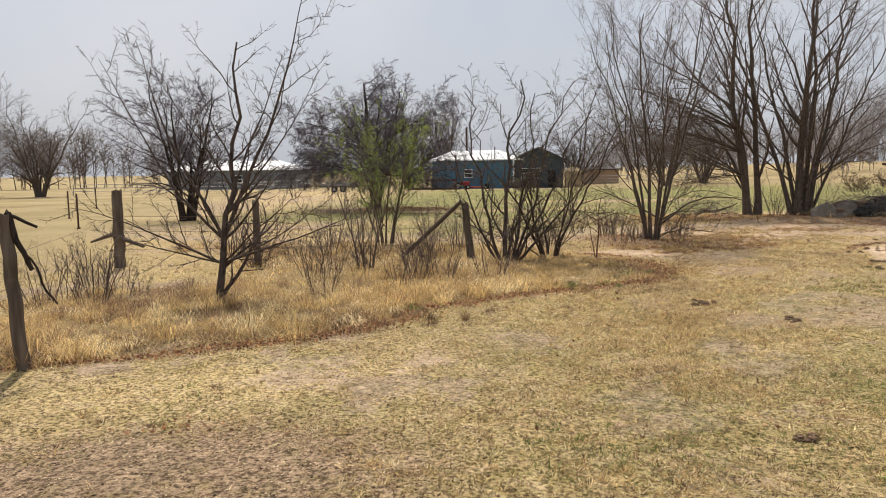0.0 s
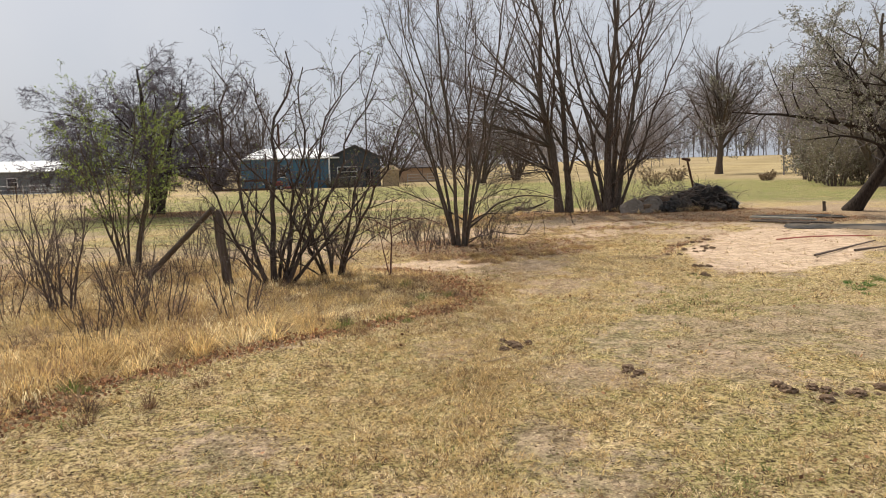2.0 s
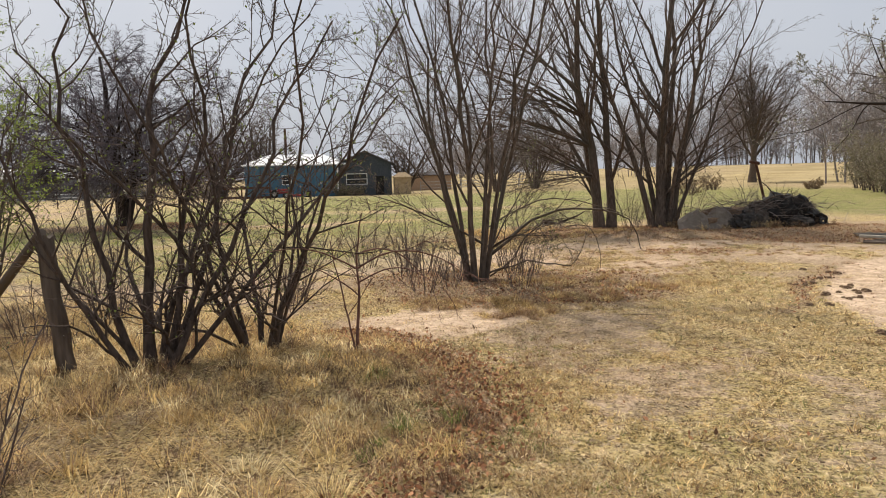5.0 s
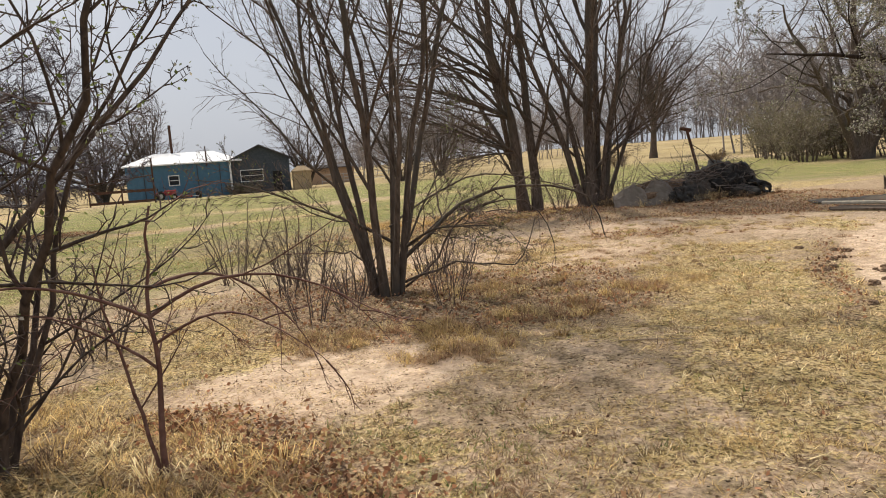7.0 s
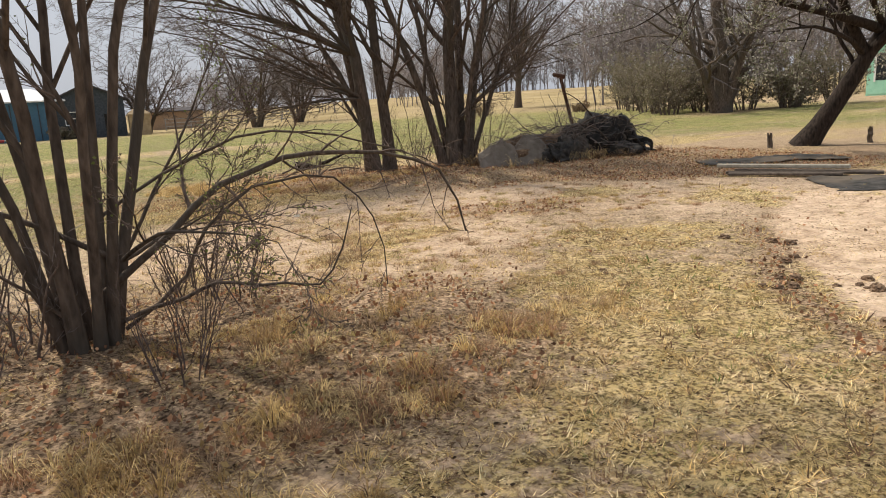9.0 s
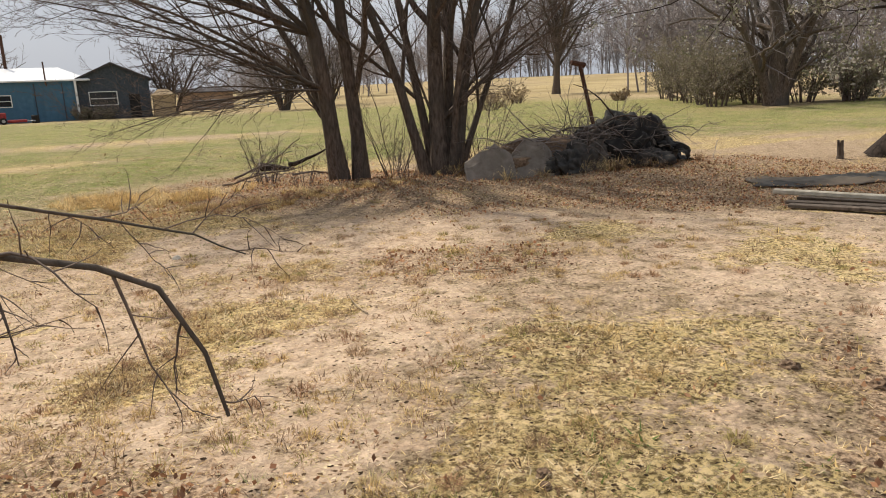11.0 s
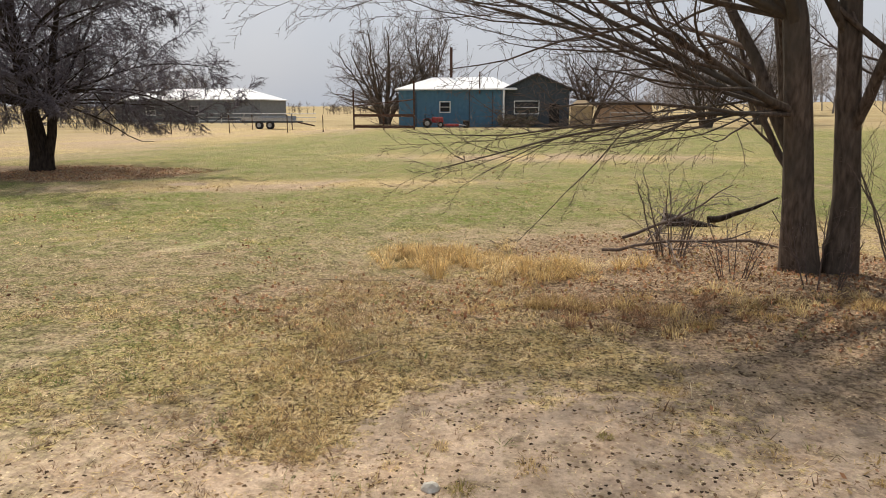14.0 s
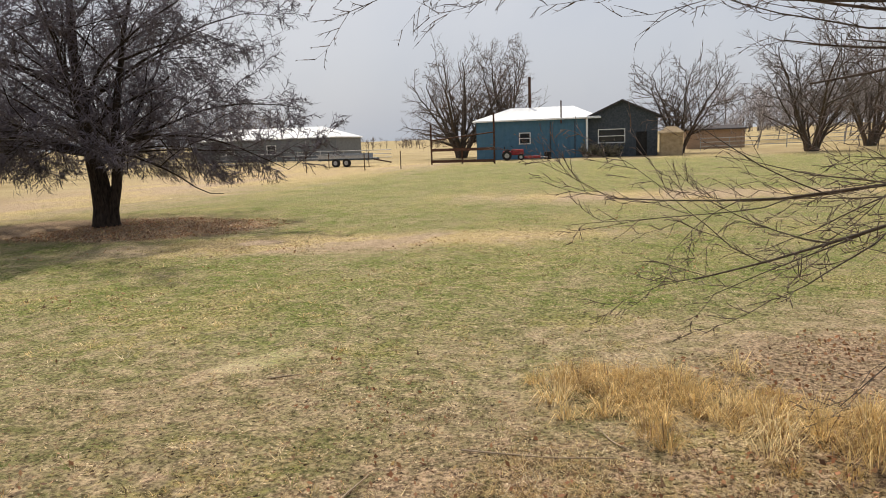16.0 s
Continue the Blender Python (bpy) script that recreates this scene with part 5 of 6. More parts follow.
def tractor():
    r = thing("small_red_tractor", (-0.2, 82.2, GZ), "small faded red garden tractor parked by the barn", "tractor", turn=8)
    part("bonnet", box(B(), -0.2, 0.85, -0.28, 0.28, 0.45, 0.95), M_RED, r, bevel=0.06)
    part("rear_body", box(B(), -0.95, -0.22, -0.4, 0.4, 0.4, 0.8), M_RED, r, bevel=0.06)
    part("seat", box(box(B(), -0.75, -0.35, -0.2, 0.2, 0.81, 0.9), -0.83, -0.75, -0.2, 0.2, 0.85, 1.2), M_BLACK, r, bevel=0.02)
    part("steering_wheel", beam(B(), (-0.15, 0, 1.15), (-0.13, 0, 1.18), 0.18, sides=14), M_BLACK, r)
    for sx, rad in ((-0.6, 0.42), (0.6, 0.27)):
        for sy in (-1, 1):
            w = part("wheel", beam(B(), (sx, sy * 0.36, rad), (sx, sy * 0.58, rad), rad, sides=18), M_BLACK, r)
            part("rim", beam(B(), (sx, sy * 0.585, rad), (sx, sy * 0.6, rad), rad * 0.5, sides=12), M_STEEL, w)


tractor()
t = thing("mower_deck", (1.4, 82.3, GZ), "faded red implement on the ground by the barn", "farm implement")
part("frame", box(B(), -0.7, 0.7, -0.3, 0.3, 0.12, 0.35), M_RED, t, bevel=0.05)
part("drawbar", beam(B(), (0.7, 0, 0.25), (1.3, 0, 0.2), 0.05), M_STEEL, t)
t = thing("black_barrel", (2.7, 82.6, GZ), "black water barrel by the barn", "barrel")
part("body", beam(beam(B(), (0, 0, 0), (0, 0, 0.62), 0.3, 0.3, 16), (0, 0, 0.62), (0, 0, 0.66), 0.3, 0.26, 16), M_BLACK, t)
t = thing("canvas_shelter", (13.0, 84.0, GZ), "tan canvas-covered shelter beside the barn", "shelter")
part("cover", hip_roof(box(B(), -0.9, 0.9, -0.6, 0.6, 0, 1.8), -0.9, 0.9, -0.6, 0.6, 1.93, 0.5, 0.6, 0.1), M_TAN, t)
low_house("tan_brick_outbuilding", "low tan brick outbuilding beyond the barn", 16.5, 22.5, 103, 106, 2.0, M_BRICK, M_ROOFD, 0.4)
for (px, py) in ((7.1, 84.2), (8.2, 84.4), (6.2, 84.3)):
    tree("foundation_shrub", (px, py), "small grey-green shrub against the barn wall", "bush", fan(np.random.RandomState(int(px * 10)), 8, 0.6, 0.7, 1.1, 0.02, 0.2),
         [(7, 0.5, 45, 3, 0.14, 0.0, 0.1, 3)], M_TWIG, M_TWIG, int(px * 10), (900, 0.09, OLIVE), "barn shrubs")


def panel_fence(x0, y0, x1, y1, n, label, group):
    """Pipe corral fence of rails between posts."""
    A, C = Vector((x0, y0, 0)), Vector((x1, y1, 0))
    for i in range(n):
        p, q = A.lerp(C, i / n), A.lerp(C, (i + 1) / n)
        z = float(ground_z(p.x, p.y))
        r = thing("pipe_fence_panel", (p.x, p.y, z), label, "fence", group)
        d = q - p
        part("post", beam(B(), (0, 0, -0.2), (0, 0, 1.3), 0.05, sides=6), M_STEEL, r)
        for h in (0.4, 0.8, 1.2):
            part("rail", beam(B(), (0, 0, h), (d.x, d.y, h), 0.035, sides=6), M_STEEL, r)


panel_fence(-48, 84, -22, 80, 9, "grey pipe corral fence panel across the pasture", "corral fence")
panel_fence(-30, 98, -15, 95, 5, "grey pipe corral fence panel by the shed", "shed fence")
panel_fence(17, 96, 34, 100, 6, "grey pipe corral fence panel beyond the lawn", "north fence")

t = thing("stock_trailer", (-116, 118, GZ), "long low dark red trailer with a white top", "trailer", turn=40)
part("body", box(B(), -7, 7, -1.2, 1.2, 0.7, 3.0), M_PLANK, t, bevel=0.05)
part("top", box(B(), -7.1, 7.1, -1.3, 1.3, 3.005, 3.25), M_WHITE, t)
part("skirt", box(B(), -6.8, 6.8, -1.1, 1.1, 0.0, 0.695), M_BLACK, t)
t = thing("lumber_rack", (-101, 130, GZ), "stacked pale metal sheets on a rack", "stack", turn=40)
for i in range(6):
    part("sheet", box(B(), -6 + 0.2 * (i % 2), 6, -1, 1, 0.3 + i * 0.45, 0.5 + i * 0.45), M_STEEL if i % 2 else M_NAVY, t)
part("upright", box(box(B(), -5.5, -5.3, -1.1, -1.01, 0, 3.2), 5.2, 5.4, -1.1, -1.01, 0, 3.2), M_PIPE, t)


# ---- near fence ----
def wood_post(x, y, h, r, lean, label, jag=0.04, seed=0):
    z = float(ground_z(x, y))
    t = thing("wooden_fence_post", (x, y, z), label, "fence post", "wooden fence posts")
    rr_ = np.random.RandomState(seed)
    k = 9
    s = np.linspace(0, 1, k)
    P = np.stack([lean[0] * h * s + rr_.normal(0, 0.008, k), lean[1] * h * s + rr_.normal(0, 0.008, k), -0.15 + (h + 0.15) * s], 1)
    V, F = tubes(P[None], (r * (1.1 - 0.15 * s + rr_.normal(0, 0.03, k)))[None], 11)
    V[-11:, 2] += rr_.uniform(-jag, jag, 11)
    me = bpy.data.meshes.new("shaft")
    me.from_pydata(V.tolist(), [], F.tolist() + [list(range(len(V) - 11, len(V)))])
    part("shaft", me, M_POST, t)
    return t


p1 = wood_post(-3.6, 5.6, 1.42, 0.055, (-0.06, 0.0), "weathered grey round fence post leaning slightly", seed=1)
p2 = wood_post(-6.4, 12.9, 1.5, 0.10, (0.02, 0.0), "short stout broken fence post with a rail stub", seed=2)
part("rail_stub", beam(beam(B(), (0, -0.08, 0.62), (0.55, -0.1, 0.42), 0.05, 0.03), (-0.1, 0, 0.66), (-0.6, 0.1, 0.5), 0.045, 0.02), M_POST, p2)
p3 = wood_post(-3.7, 13.0, 1.25, 0.07, (0, 0.02), "upright weathered fence post in the brush", seed=3)
tuft_patch("verge_weeds", "brown weeds and green sprigs along the grass edge", [(-0.4, 7.9, 0.9, 0.5), (1.8, 9.8, 0.9, 0.4), (3.2, 11.0, 0.4, 0.8), (3.0, 12.6, 0.5, 0.8)], 26, np.vstack([BROWN, GREEN[:1], STRAW[:1]]), 0.16, 53)
p4 = wood_post(0.5, 13.2, 1.15, 0.07, (-0.12, 0.05), "leaning grey fence post beside the bush", seed=4)
t = thing("fence_brace", (-1.0, 14.6, GZ), "weathered diagonal brace pole leaning against a fence post", "fence brace")
part("pole", beam(B(), (0, 0, -0.05), (1.3, -1.2, 1.18), 0.05, 0.04, 10), M_POST, t)
t = thing("dead_vine", (-3.6, 5.6, GZ), "thick dead vine hanging from the leaning fence post", "vine")
rv = np.random.RandomState(4)
Pv, Rv = limbs(rv, np.array([[-0.06, 0.02, 1.42], [-0.06, 0.02, 1.40], [0.0, 0, 1.2]]), np.array([[0.22, -0.1, -0.5], [0.35, 0.2, 0.0], [0.25, 0.1, -0.6]]), np.array([0.55, 0.25, 0.7]), np.array([0.03, 0.018, 0.012]), 10, 0.12, -0.05, 0.7)
V, F = tubes(Pv, Rv, 7)
part("stem", mesh_np("stem", V, F, smooth=True), M_BARK_DARK, t)
t = thing("fence_wire", (0, 0, 0), "rusty fence wires strung between the wooden posts", "fence wire")
for h in (0.35, 0.7, 1.0):
    for (a, c) in (((-3.8, 5.6), (-6.4, 12.9)), ((-6.4, 12.9), (-3.7, 13.0)), ((-3.7, 13.0), (0.45, 13.2))):
        part("wire", beam(B(), (a[0], a[1], GZ + h), (c[0], c[1], GZ + h * 0.95), 0.003, sides=4), M_WIRE, t)


# ---- brush pile ----
def lump(name, label, category, at, size, material, seed, amp=0.25, freq=1.6, detail=3, turn=0, sink=0.3, fold=0.0):
    bm = B()
    bmesh.ops.create_icosphere(bm, subdivisions=detail, radius=1)
    off = Vector((seed * 3.1, seed * 1.7, 0))
    for v in bm.verts:
        d = v.co.normalized()
        v.co = d * (1 + amp * noise.noise(d * freq + off) + amp * 0.5 * noise.noise(d * freq * 3 + off) + fold * abs(noise.noise(d * freq * 4 + off)) + fold * 0.6 * noise.noise(d * freq * 9 + off))
        v.co.z = max(v.co.z, -sink)
    for v in bm.verts:
        v.co = Vector((v.co.x * size[0], v.co.y * size[1], (v.co.z + sink) * size[2]))
    me = bpy.data.meshes.new(name)
    bm.to_mesh(me)
    bm.free()
    if detail > 3:
        me.polygons.foreach_set("use_smooth", [True] * len(me.polygons))
    return thing(name, at, label, category, mesh=me, material=material, turn=turn)


PZ = float(ground_z(14.5, 23.6))
lump("debris_mound", "heap of crumpled black plastic and dark rubbish", "rubbish heap", (15.1, 23.8, PZ - 0.03), (0.9, 0.55, 0.66), M_BLACK, 1, 0.3, 2.0, 5, fold=0.14)
lump("dirt_mound", "brown mound of soil and matted weeds", "mound", (13.9, 23.95, PZ - 0.03), (1.4, 0.62, 0.40), M_SOIL, 2, 0.3, 2.0, 5, fold=0.14)
lump("crumpled_tarp", "crumpled dusty grey tarp spilling off the heap", "tarp", (14.0, 23.35, PZ - 0.02), (0.7, 0.22, 0.34), M_TARP, 3, 0.4, 2.4, 5, turn=15, fold=0.22)
for i_, (hx, hy, hz, hs) in enumerate([(14.5, 23.7, 0.38, 0.26), (15.7, 23.5, 0.2, 0.24), (15.2, 23.2, 0.05, 0.3), (14.8, 24.0, 0.5, 0.2), (15.4, 23.7, 0.55, 0.22)]):
    lump("rubbish_sack", "dark crumpled rubbish sack on the brush pile", "sack", (hx, hy, PZ + hz - 0.05), (hs * 1.3, hs, hs * 0.7), M_BLACK if i_ % 2 else M_TARP, 40 + i_, 0.45, 2.4, 4, turn=i_ * 50, fold=0.22)


def scrap(seed, at, size, rot, material, label):
    """A crumpled stiff sheet, thrown on the heap."""
    bm = B()
    bmesh.ops.create_grid(bm, x_segments=12, y_segments=8, size=1)
    for v in bm.verts:
        q = v.co.copy()
        w = noise.noise(Vector((q.x * 1.3, q.y * 1.3, seed)))
        v.co = Vector((q.x * size[0] * (1 + 0.3 * w), q.y * size[1] * (1 + 0.4 * noise.noise(Vector((q.x, seed, 2)))), size[0] * (0.55 * w + 0.22 * abs(noise.noise(Vector((q.x * 4, q.y * 4, seed)))) - 0.35 * q.x * q.x)))
    bmesh.ops.solidify(bm, geom=bm.faces[:], thickness=0.006)
    me = bpy.data.meshes.new("plastic_scrap")
    bm.to_mesh(me)
    bm.free()
    ob = thing("plastic_scrap", (0, 0, 0), label, "sheet", "plastic scraps", me, material)
    ob.matrix_world = pose(*at, *rot)


rp = np.random.RandomState(61)
for i_ in range(26):
    u_ = rp.rand()
    px_ = 13.5 + 2.6 * u_
    top = 0.15 + 0.5 * math.sin(math.pi * min(1, 0.25 + 0.75 * u_))
    kind_ = i_ % 4
    scrap(i_ * 2.3, (px_, 23.45 + rp.uniform(-0.2, 0.35), PZ + rp.uniform(0.12, top)), (rp.uniform(0.14, 0.34), rp.uniform(0.08, 0.2)), (rp.uniform(20, 75), rp.uniform(-30, 30), rp.uniform(-50, 50)),
          M_TARP if kind_ == 0 else M_BLACK, "torn dusty grey plastic sheet on the heap" if kind_ == 0 else "torn black plastic sheet on the heap")
lump("black_bin", "overturned black plastic bin", "bin", (16.55, 24.4, PZ - 0.02), (0.30, 0.27, 0.34), M_BLACK, 4, 0.12, 1.5, 4)
t = thing("white_bag", (16.1, 24.1, PZ), "torn white plastic bag beside the heap", "bag")
part("fold", leaf_mesh("fold", np.random.RandomState(3), np.random.RandomState(2).normal(0, 1, (60, 3)) * np.array([0.2, 0.08, 0.03]) + np.array([0, 0, 0.12]), 0.12, [(0.6, 0.6, 0.62), (0.4, 0.42, 0.46)]), M_LEAF, t)
for i_, (cx_, cy_, wd, ht, tn, ln_) in enumerate(((12.42, 23.5, 0.44, 0.50, -16, 0.35), (13.0, 23.33, 0.38, 0.58, -26, 0.55), (13.6, 23.15, 0.40, 0.26, -8, 0.9))):
    t = thing("concrete_slab", (cx_, cy_, PZ), "broken grey-tan concrete slab leaning on the brush pile", "slab", "broken slabs", turn=tn)
    bm = box(B(), -wd, wd, -0.035, 0.035, -0.10, ht)
    bmesh.ops.subdivide_edges(bm, edges=bm.edges[:], cuts=6, use_grid_fill=True)
    for v in bm.verts:
        q = v.co.copy()
        up_ = max(0.0, q.z) / ht
        v.co.x = q.x * (1 - 0.18 * up_) + 0.07 * noise.noise(Vector((q.x * 3, q.z * 3, i_)))
        v.co.z = q.z * (1 - 0.5 * max(0, -q.x / wd) - 0.3 * max(0, q.x / wd) ** 2) + 0.06 * up_ * noise.noise(Vector((q.x * 7, 0, i_)))
        v.co.y = q.y + ln_ * q.z + 0.02 * noise.noise(q * 5)
    part("slab", bm, M_CONC, t)
t = thing("dead_boughs", (14.8, 23.8, PZ + 0.1), "thick dark dead boughs arching over the heap", "branch pile")
rb = np.random.RandomState(35)
for i_ in range(15):
    Pb, Rb = limbs(rb, np.array([[rb.uniform(-0.9, 1.0), rb.uniform(-0.3, 0.2), rb.uniform(0.35, 0.62)]]), np.array([[rb.choice([-1, 1, 1]), rb.normal(0, 0.4), rb.uniform(0.2, 0.9)]]), rb.uniform(0.6, 1.3, 1), rb.uniform(0.010, 0.024, 1), 10, 0.13, -0.13)
    Qb, QR = sprout(rb, Pb, Rb, 4, 0.4, 45, 6, 0.18, 0.0, least=0.004)
    V, F = tubes(Pb, Rb, 7)
    V2, F2 = tubes(Qb, QR, 4)
    part("bough", mesh_np("bough", np.vstack([V, V2]), np.vstack([F, F2 + len(V)]), smooth=True), M_BARK_BUSH, t)

t = thing("brush_tangle", (14.5, 23.8, PZ + 0.1), "tangle of bare dead branches piled on the heap", "branch pile")
rb = np.random.RandomState(33)
nb = 260
S = np.stack([rb.normal(0.1, 0.75, nb), rb.normal(0, 0.3, nb), rb.uniform(0.1, 0.5, nb)], 1)
D = np.stack([rb.normal(0, 1, nb), rb.normal(0, 0.5, nb), rb.uniform(-0.15, 0.5, nb)], 1)
Pb, Rb = limbs(rb, S, D, rb.uniform(0.4, 1.2, nb), rb.uniform(0.004, 0.013, nb), 8, 0.16, -0.05)
V, F = tubes(Pb, Rb, 5)
part("branch", mesh_np("branch", V, F), M_TWIG_GREY, t, kind="stuff")
Pc, Rc = sprout(rb, Pb, Rb, 6, 0.4, 45, 4, 0.2, 0.0, least=0.003)
V, F = tubes(Pc, Rc, 3)
part("twig", mesh_np("twigs", V, F), M_TWIG, t, kind="stuff")

tuft_patch("heap_weeds", "dry brown weeds growing round the brush pile", [(13.6, 23.4, 0.9, 0.3), (15.0, 23.1, 0.9, 0.25), (12.6, 24.3, 0.8, 0.4)], 34, np.vstack([BROWN, STRAW[:2]]), 0.3, 49)
t = thing("iron_post", (16.1, 25.5, GZ), "leaning rusty iron post with a hooked head", "post")
part("shaft", beam(B(), (0, 0, -0.1), (-0.28, 0.35, 1.78), 0.045, 0.04), M_PIPE, t)
part("head", beam(B(), (-0.18, 0.35, 1.80), (-0.48, 0.37, 1.86), 0.055, 0.045), M_PIPE, t)

# low log and fallen branches behind the twin-trunk tree
t = thing("charred_log", (9.9, 28.2, GZ), "short charred log with pale broken end", "log")
Pl, Rl = limbs(np.random.RandomState(2), np.array([[0, 0, 0.1], [0.6, 0.1, 0.1]]), np.array([[1, 0.15, 0.02], [0.9, 0.3, 0.1]]), np.array([1.7, 1.0]), np.array([0.1, 0.05]), 9, 0.08, 0.0)
V, F = tubes(Pl, Rl, 8)
part("wood", mesh_np("wood", V, F, smooth=True), M_BARK_DARK, t)
for i, (bx, by, an) in enumerate([(9.2, 27.0, 20), (10.2, 26.9, -15), (9.7, 27.6, 60), (8.9, 26.4, -30)]):
    t = thing("fallen_branch", (bx, by, float(ground_z(bx, by))), "bare fallen branch lying in leaf litter", "branch", "fallen branches", turn=an)
    r_ = np.random.RandomState(100 + i)
    P, R = limbs(r_, np.array([[0, 0, 0.03]]), np.array([[1, 0, 0.06]]), np.array([1.6]), np.array([0.022]), 9, 0.12, -0.01)
    Q, QR = sprout(r_, P, R, 9, 0.5, 45, 5, 0.2, 0.02)
    P2, R2 = sprout(r_, Q, QR, 4, 0.4, 45, 3, 0.2, 0.0)
    V, F = tubes(P, R, 6)
    part("limb", mesh_np("limb", V, F), M_TWIG, t)
    V, F = tubes(Q, QR, 4)
    V2, F2 = tubes(P2, R2, 3)
    part("twig", mesh_np("twigs", np.vstack([V, V2]), np.vstack([F, F2 + len(V)])), M_TWIG_GREY, t, kind="stuff")

# ---- timber and fabric by the blossom tree ----
t = thing("timber_beam", (0, 0, 0), "long sun-bleached timber beam lying on the ground", "timber")
za = float(ground_z(14.7, 19.2))
part("beam", plank(B(), (14.3, 20.05, za + 0.13), (15.0, 18.3, za + 0.14), 0.09, 0.06), M_BOARD, t, bevel=0.012)
for i, (a, c, h) in enumerate([((14.15, 19.75), (15.15, 17.9), 0.055), ((14.0, 19.6), (14.75, 18.25), 0.05), ((14.55, 19.9), (15.3, 18.1), 0.045)]):
    t = thing("weathered_board", (0, 0, 0), "grey weathered board in a low stack", "board", "stacked boards")
    part("board", plank(B(), (*a, za + h), (*c, za + h + 0.01), 0.14, 0.035), M_POST, t, bevel=0.005)


def fabric(name, label, at, sx, sy, seed, turn, material=M_TARP):
    bm = B()
    bmesh.ops.create_grid(bm, x_segments=28, y_segments=14, size=1)
    for v in bm.verts:
        q = v.co.copy()
        v.co.x = q.x * sx * (1 + 0.16 * noise.noise(Vector((q.y * 2, seed, 0))))
        v.co.y = q.y * sy * (1 + 0.45 * noise.noise(Vector((q.x * 2, seed, 3)))) + 0.35 * sy * noise.noise(Vector((q.x * 1.2, seed, 9)))
        v.co.z = 0.004 + 0.035 * max(0, 1 - (q.x * 1.1) ** 2 - (q.y * 1.1) ** 2) + 0.05 * abs(noise.noise(Vector((q.x * 5, q.y * 3, seed)))) + 0.02 * noise.noise(Vector((q.x * 15, q.y * 9, seed)))
    ext = bmesh.ops.solidify(bm, geom=bm.faces[:], thickness=0.006)
    me = bpy.data.meshes.new(name)
    bm.to_mesh(me)
    bm.free()
    me.polygons.foreach_set("use_smooth", [True] * len(me.polygons))
    z = float(ground_z(*at))
    return thing(name, (*at, z + 0.01), label, "tarp", mesh=me, material=material, turn=turn)


fabric("ground_cloth", "dusty black fabric spread behind the boards", (16.2, 20.5), 1.2, 0.45, 3, -30)
fabric("ground_cloth", "dusty black fabric strip across bare sand", (15.1, 16.9), 1.7, 0.7, 7, -42)
for (px, py, h, label) in ((18.6, 22.2, 0.27, "short dark stump of a cut post"), (20.6, 21.2, 0.3, "short dark stump post near the fabric"), (20.9, 20.5, 0.3, "short dark stump post in weeds")):
    wood_post(px, py, h, 0.055, (0.05, 0), label, 0.08, int(px * 7))
t = thing("garden_hose", (0, 0, GZ + 0.03), "faded red hose lying across the sand", "hose")
Ph = np.array([[11.4 + 4.4 * s_ , 15.2 - 0.2 * s_ + 0.06 * math.sin(s_ * 9), 0.0 + 0.02 * math.sin(s_ * 7)] for s_ in np.linspace(0, 1, 20)])
V, F = tubes(Ph[None], np.full((1, 20), 0.016), 6)
part("tube", mesh_np("tube", V, F), M_HOSE, t)
for i, (a, c) in enumerate((((10.3, 12.8), (12.8, 14.1)), ((11.3, 13.0), (12.4, 13.3)), ((15.0, 17.4), (16.6, 15.6)), ((15.4, 16.6), (17.4, 16.4)), ((15.2, 16.0), (16.6, 17.2)))):
    t = thing("loose_stick", (0, 0, 0), "brown stick lying on bare sand", "stick", "loose sticks")
    part("stick", beam(B(), (*a, float(ground_z(*a)) + 0.03), (*c, float(ground_z(*c)) + 0.03), 0.022, 0.012, 6), M_TWIG, t)

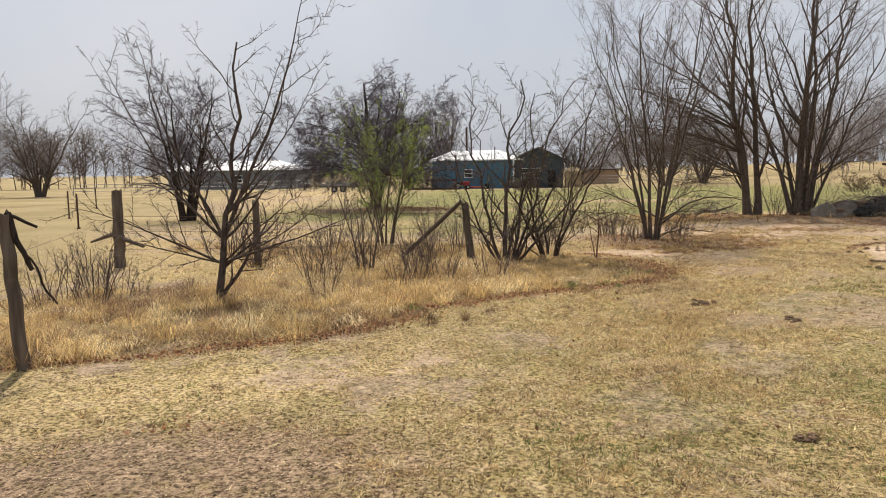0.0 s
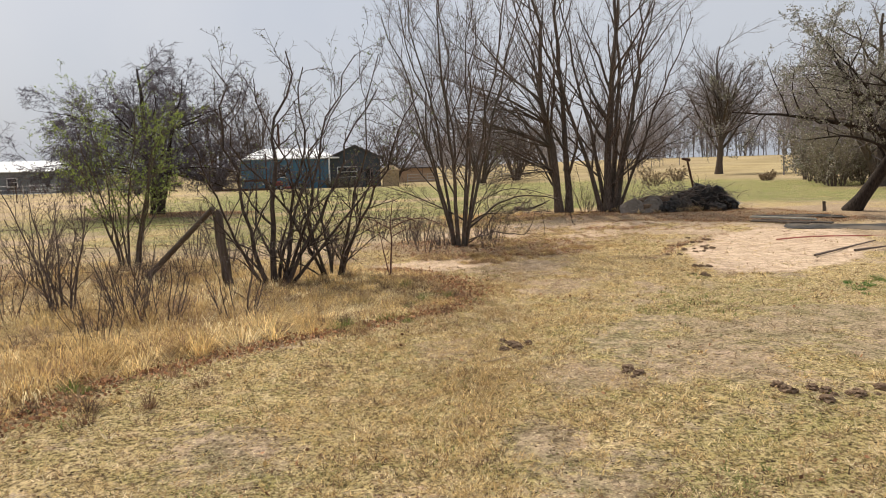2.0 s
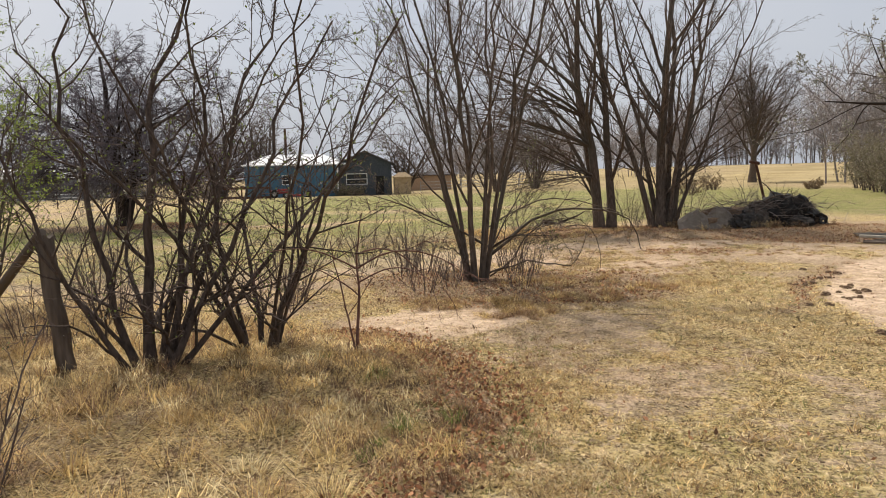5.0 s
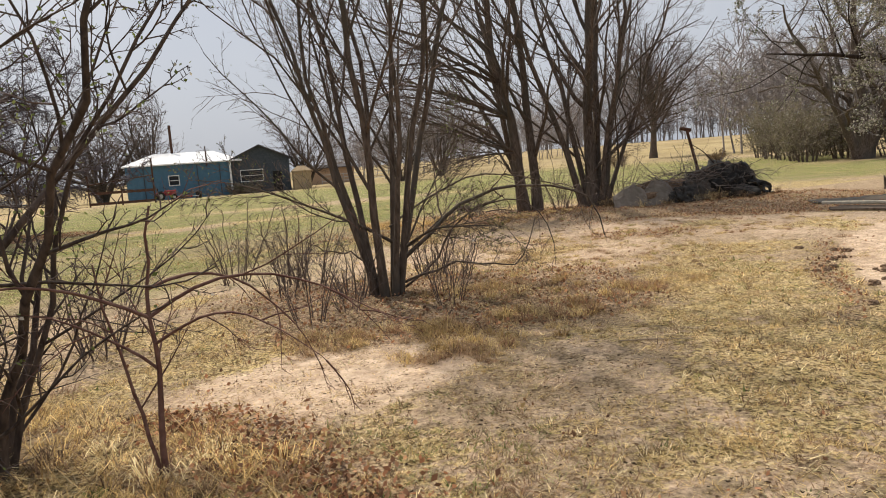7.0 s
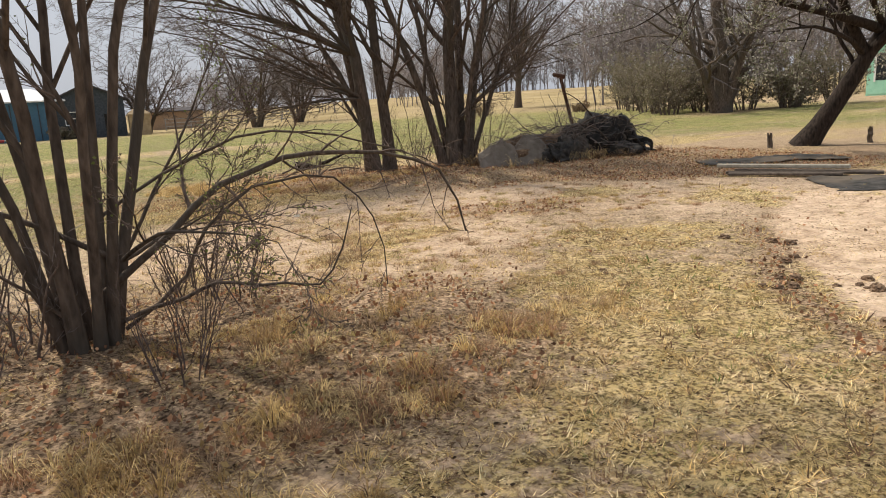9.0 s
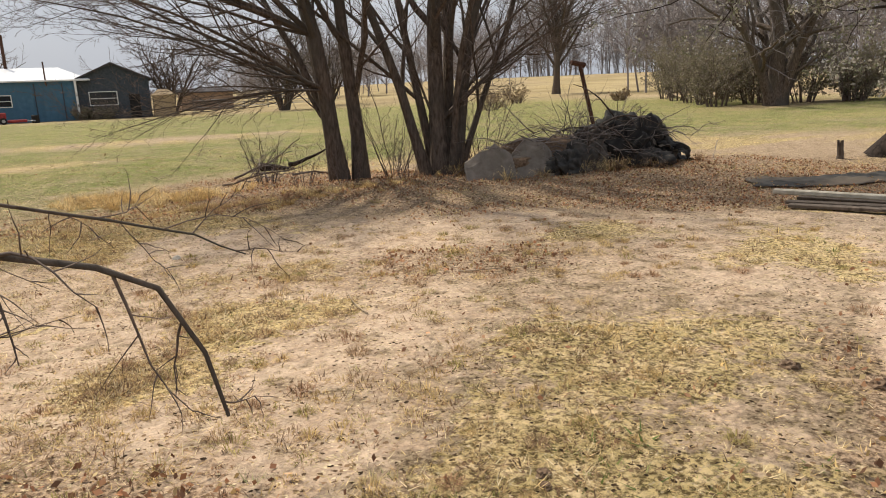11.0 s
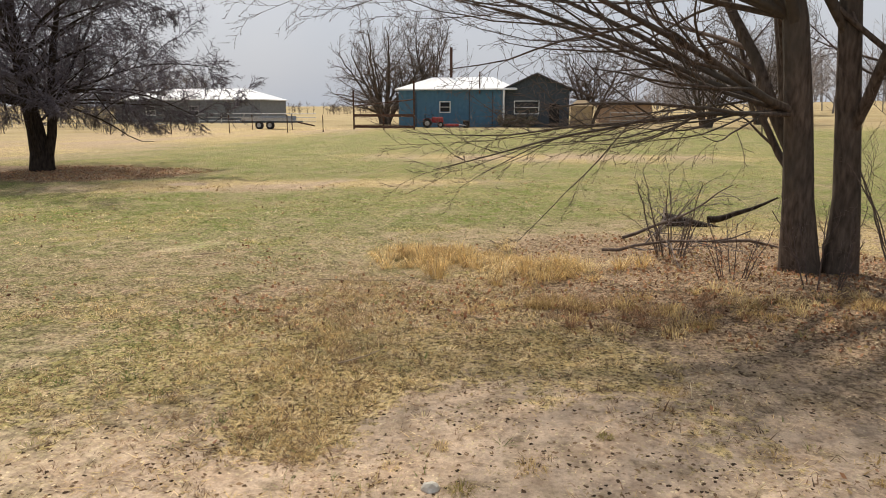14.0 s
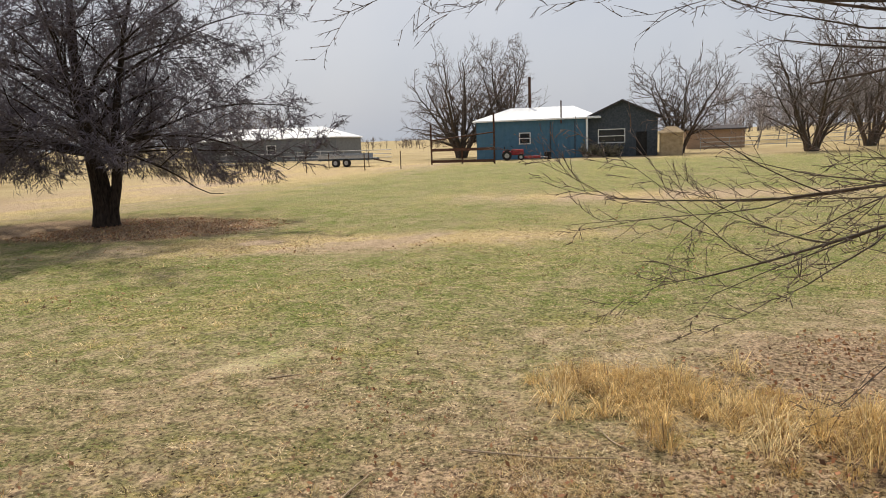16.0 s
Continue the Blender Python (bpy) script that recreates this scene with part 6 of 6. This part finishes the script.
# ---- clods, stones, sticks on the near ground ----
rc = np.random.RandomState(44)
clod = lump("soil_clod", "dark crumbly soil clod in dry grass", "soil clod", (3.42, 8.5, float(ground_z(3.42, 8.5))), (0.05, 0.042, 0.034), M_SOIL, 10, 0.5, 2.6, 3)
tagged(clod, "dark crumbly soil clod in dry grass", "soil clod", "soil clods")
for (cx_, cy_, s_, n_) in ((3.45, 8.55, 0.16, 9), (4.0, 7.4, 0.10, 5), (9.42, 14.86, 0.16, 9), (9.2, 15.3, 0.14, 6), (9.25, 14.5, 0.13, 6), (8.8, 14.15, 0.12, 5), (8.3, 13.8, 0.12, 4), (9.7, 15.7, 0.15, 5),
                           (10.3, 16.3, 0.18, 5), (8.5, 16.3, 0.07, 2), (5.0, 6.53, 0.2, 7), (5.4, 6.5, 0.2, 5), (2.6, 3.9, 0.09, 4), (7.5, 11.8, 0.12, 5), (7.9, 12.4, 0.12, 5)):
    for i in range(n_):
        ax_, ay_ = cx_ + rc.normal(0, s_ * 0.7), cy_ + rc.normal(0, s_ * 0.6)
        copy_thing(clod, pose(ax_, ay_, float(ground_z(ax_, ay_)) - 0.006, 0, 0, rc.uniform(0, 360)) @ Matrix.Scale(rc.uniform(0.35, 1.15), 4))
lump("pale_stone", "small pale stone on bare sandy soil", "stone", (7.65, 21.3, float(ground_z(7.65, 21.3)) - 0.005), (0.04, 0.032, 0.035), M_ROCK, 30, 0.3, 1.5, 2)
for i, (x_, y_, an, ln, cu) in enumerate([(6.1, 24.85, -12, 0.85, 0.05), (8.6, 18.6, 100, 0.5, 0.1), (4.4, 25.9, 30, 0.25, 0.05), (6.9, 22.6, 30, 0.35, 0.1), (5.6, 24.2, 70, 0.3, 0.1), (9.6, 19.2, -30, 0.7, 0.12), (7.3, 24.0, -20, 0.6, 0.08), (8.1, 21.0, 60, 0.3, 0.1),
                                             (5.9, 14.0, -20, 0.5, 0.1), (3.0, 8.0, 10, 0.35, 0.1), (6.5, 16.6, 45, 0.5, 0.1), (7.0, 25.0, 130, 0.3, 0.1)]):
    t = thing("pale_stick", (x_, y_, float(ground_z(x_, y_))), "thin pale bent stick lying on the ground", "stick", "pale sticks", turn=an)
    P, R = limbs(np.random.RandomState(200 + i), np.array([[0, 0, 0.012]]), np.array([[1, 0, 0.0]]), np.array([ln]), np.array([0.006]), 8, cu, 0.0, 0.5)
    P[..., 2] = 0.012 + np.abs(P[..., 2] - 0.012) * 0.3
    V, F = tubes(P, R, 5)
    part("wood", mesh_np("wood", V, F), M_STICK, t)
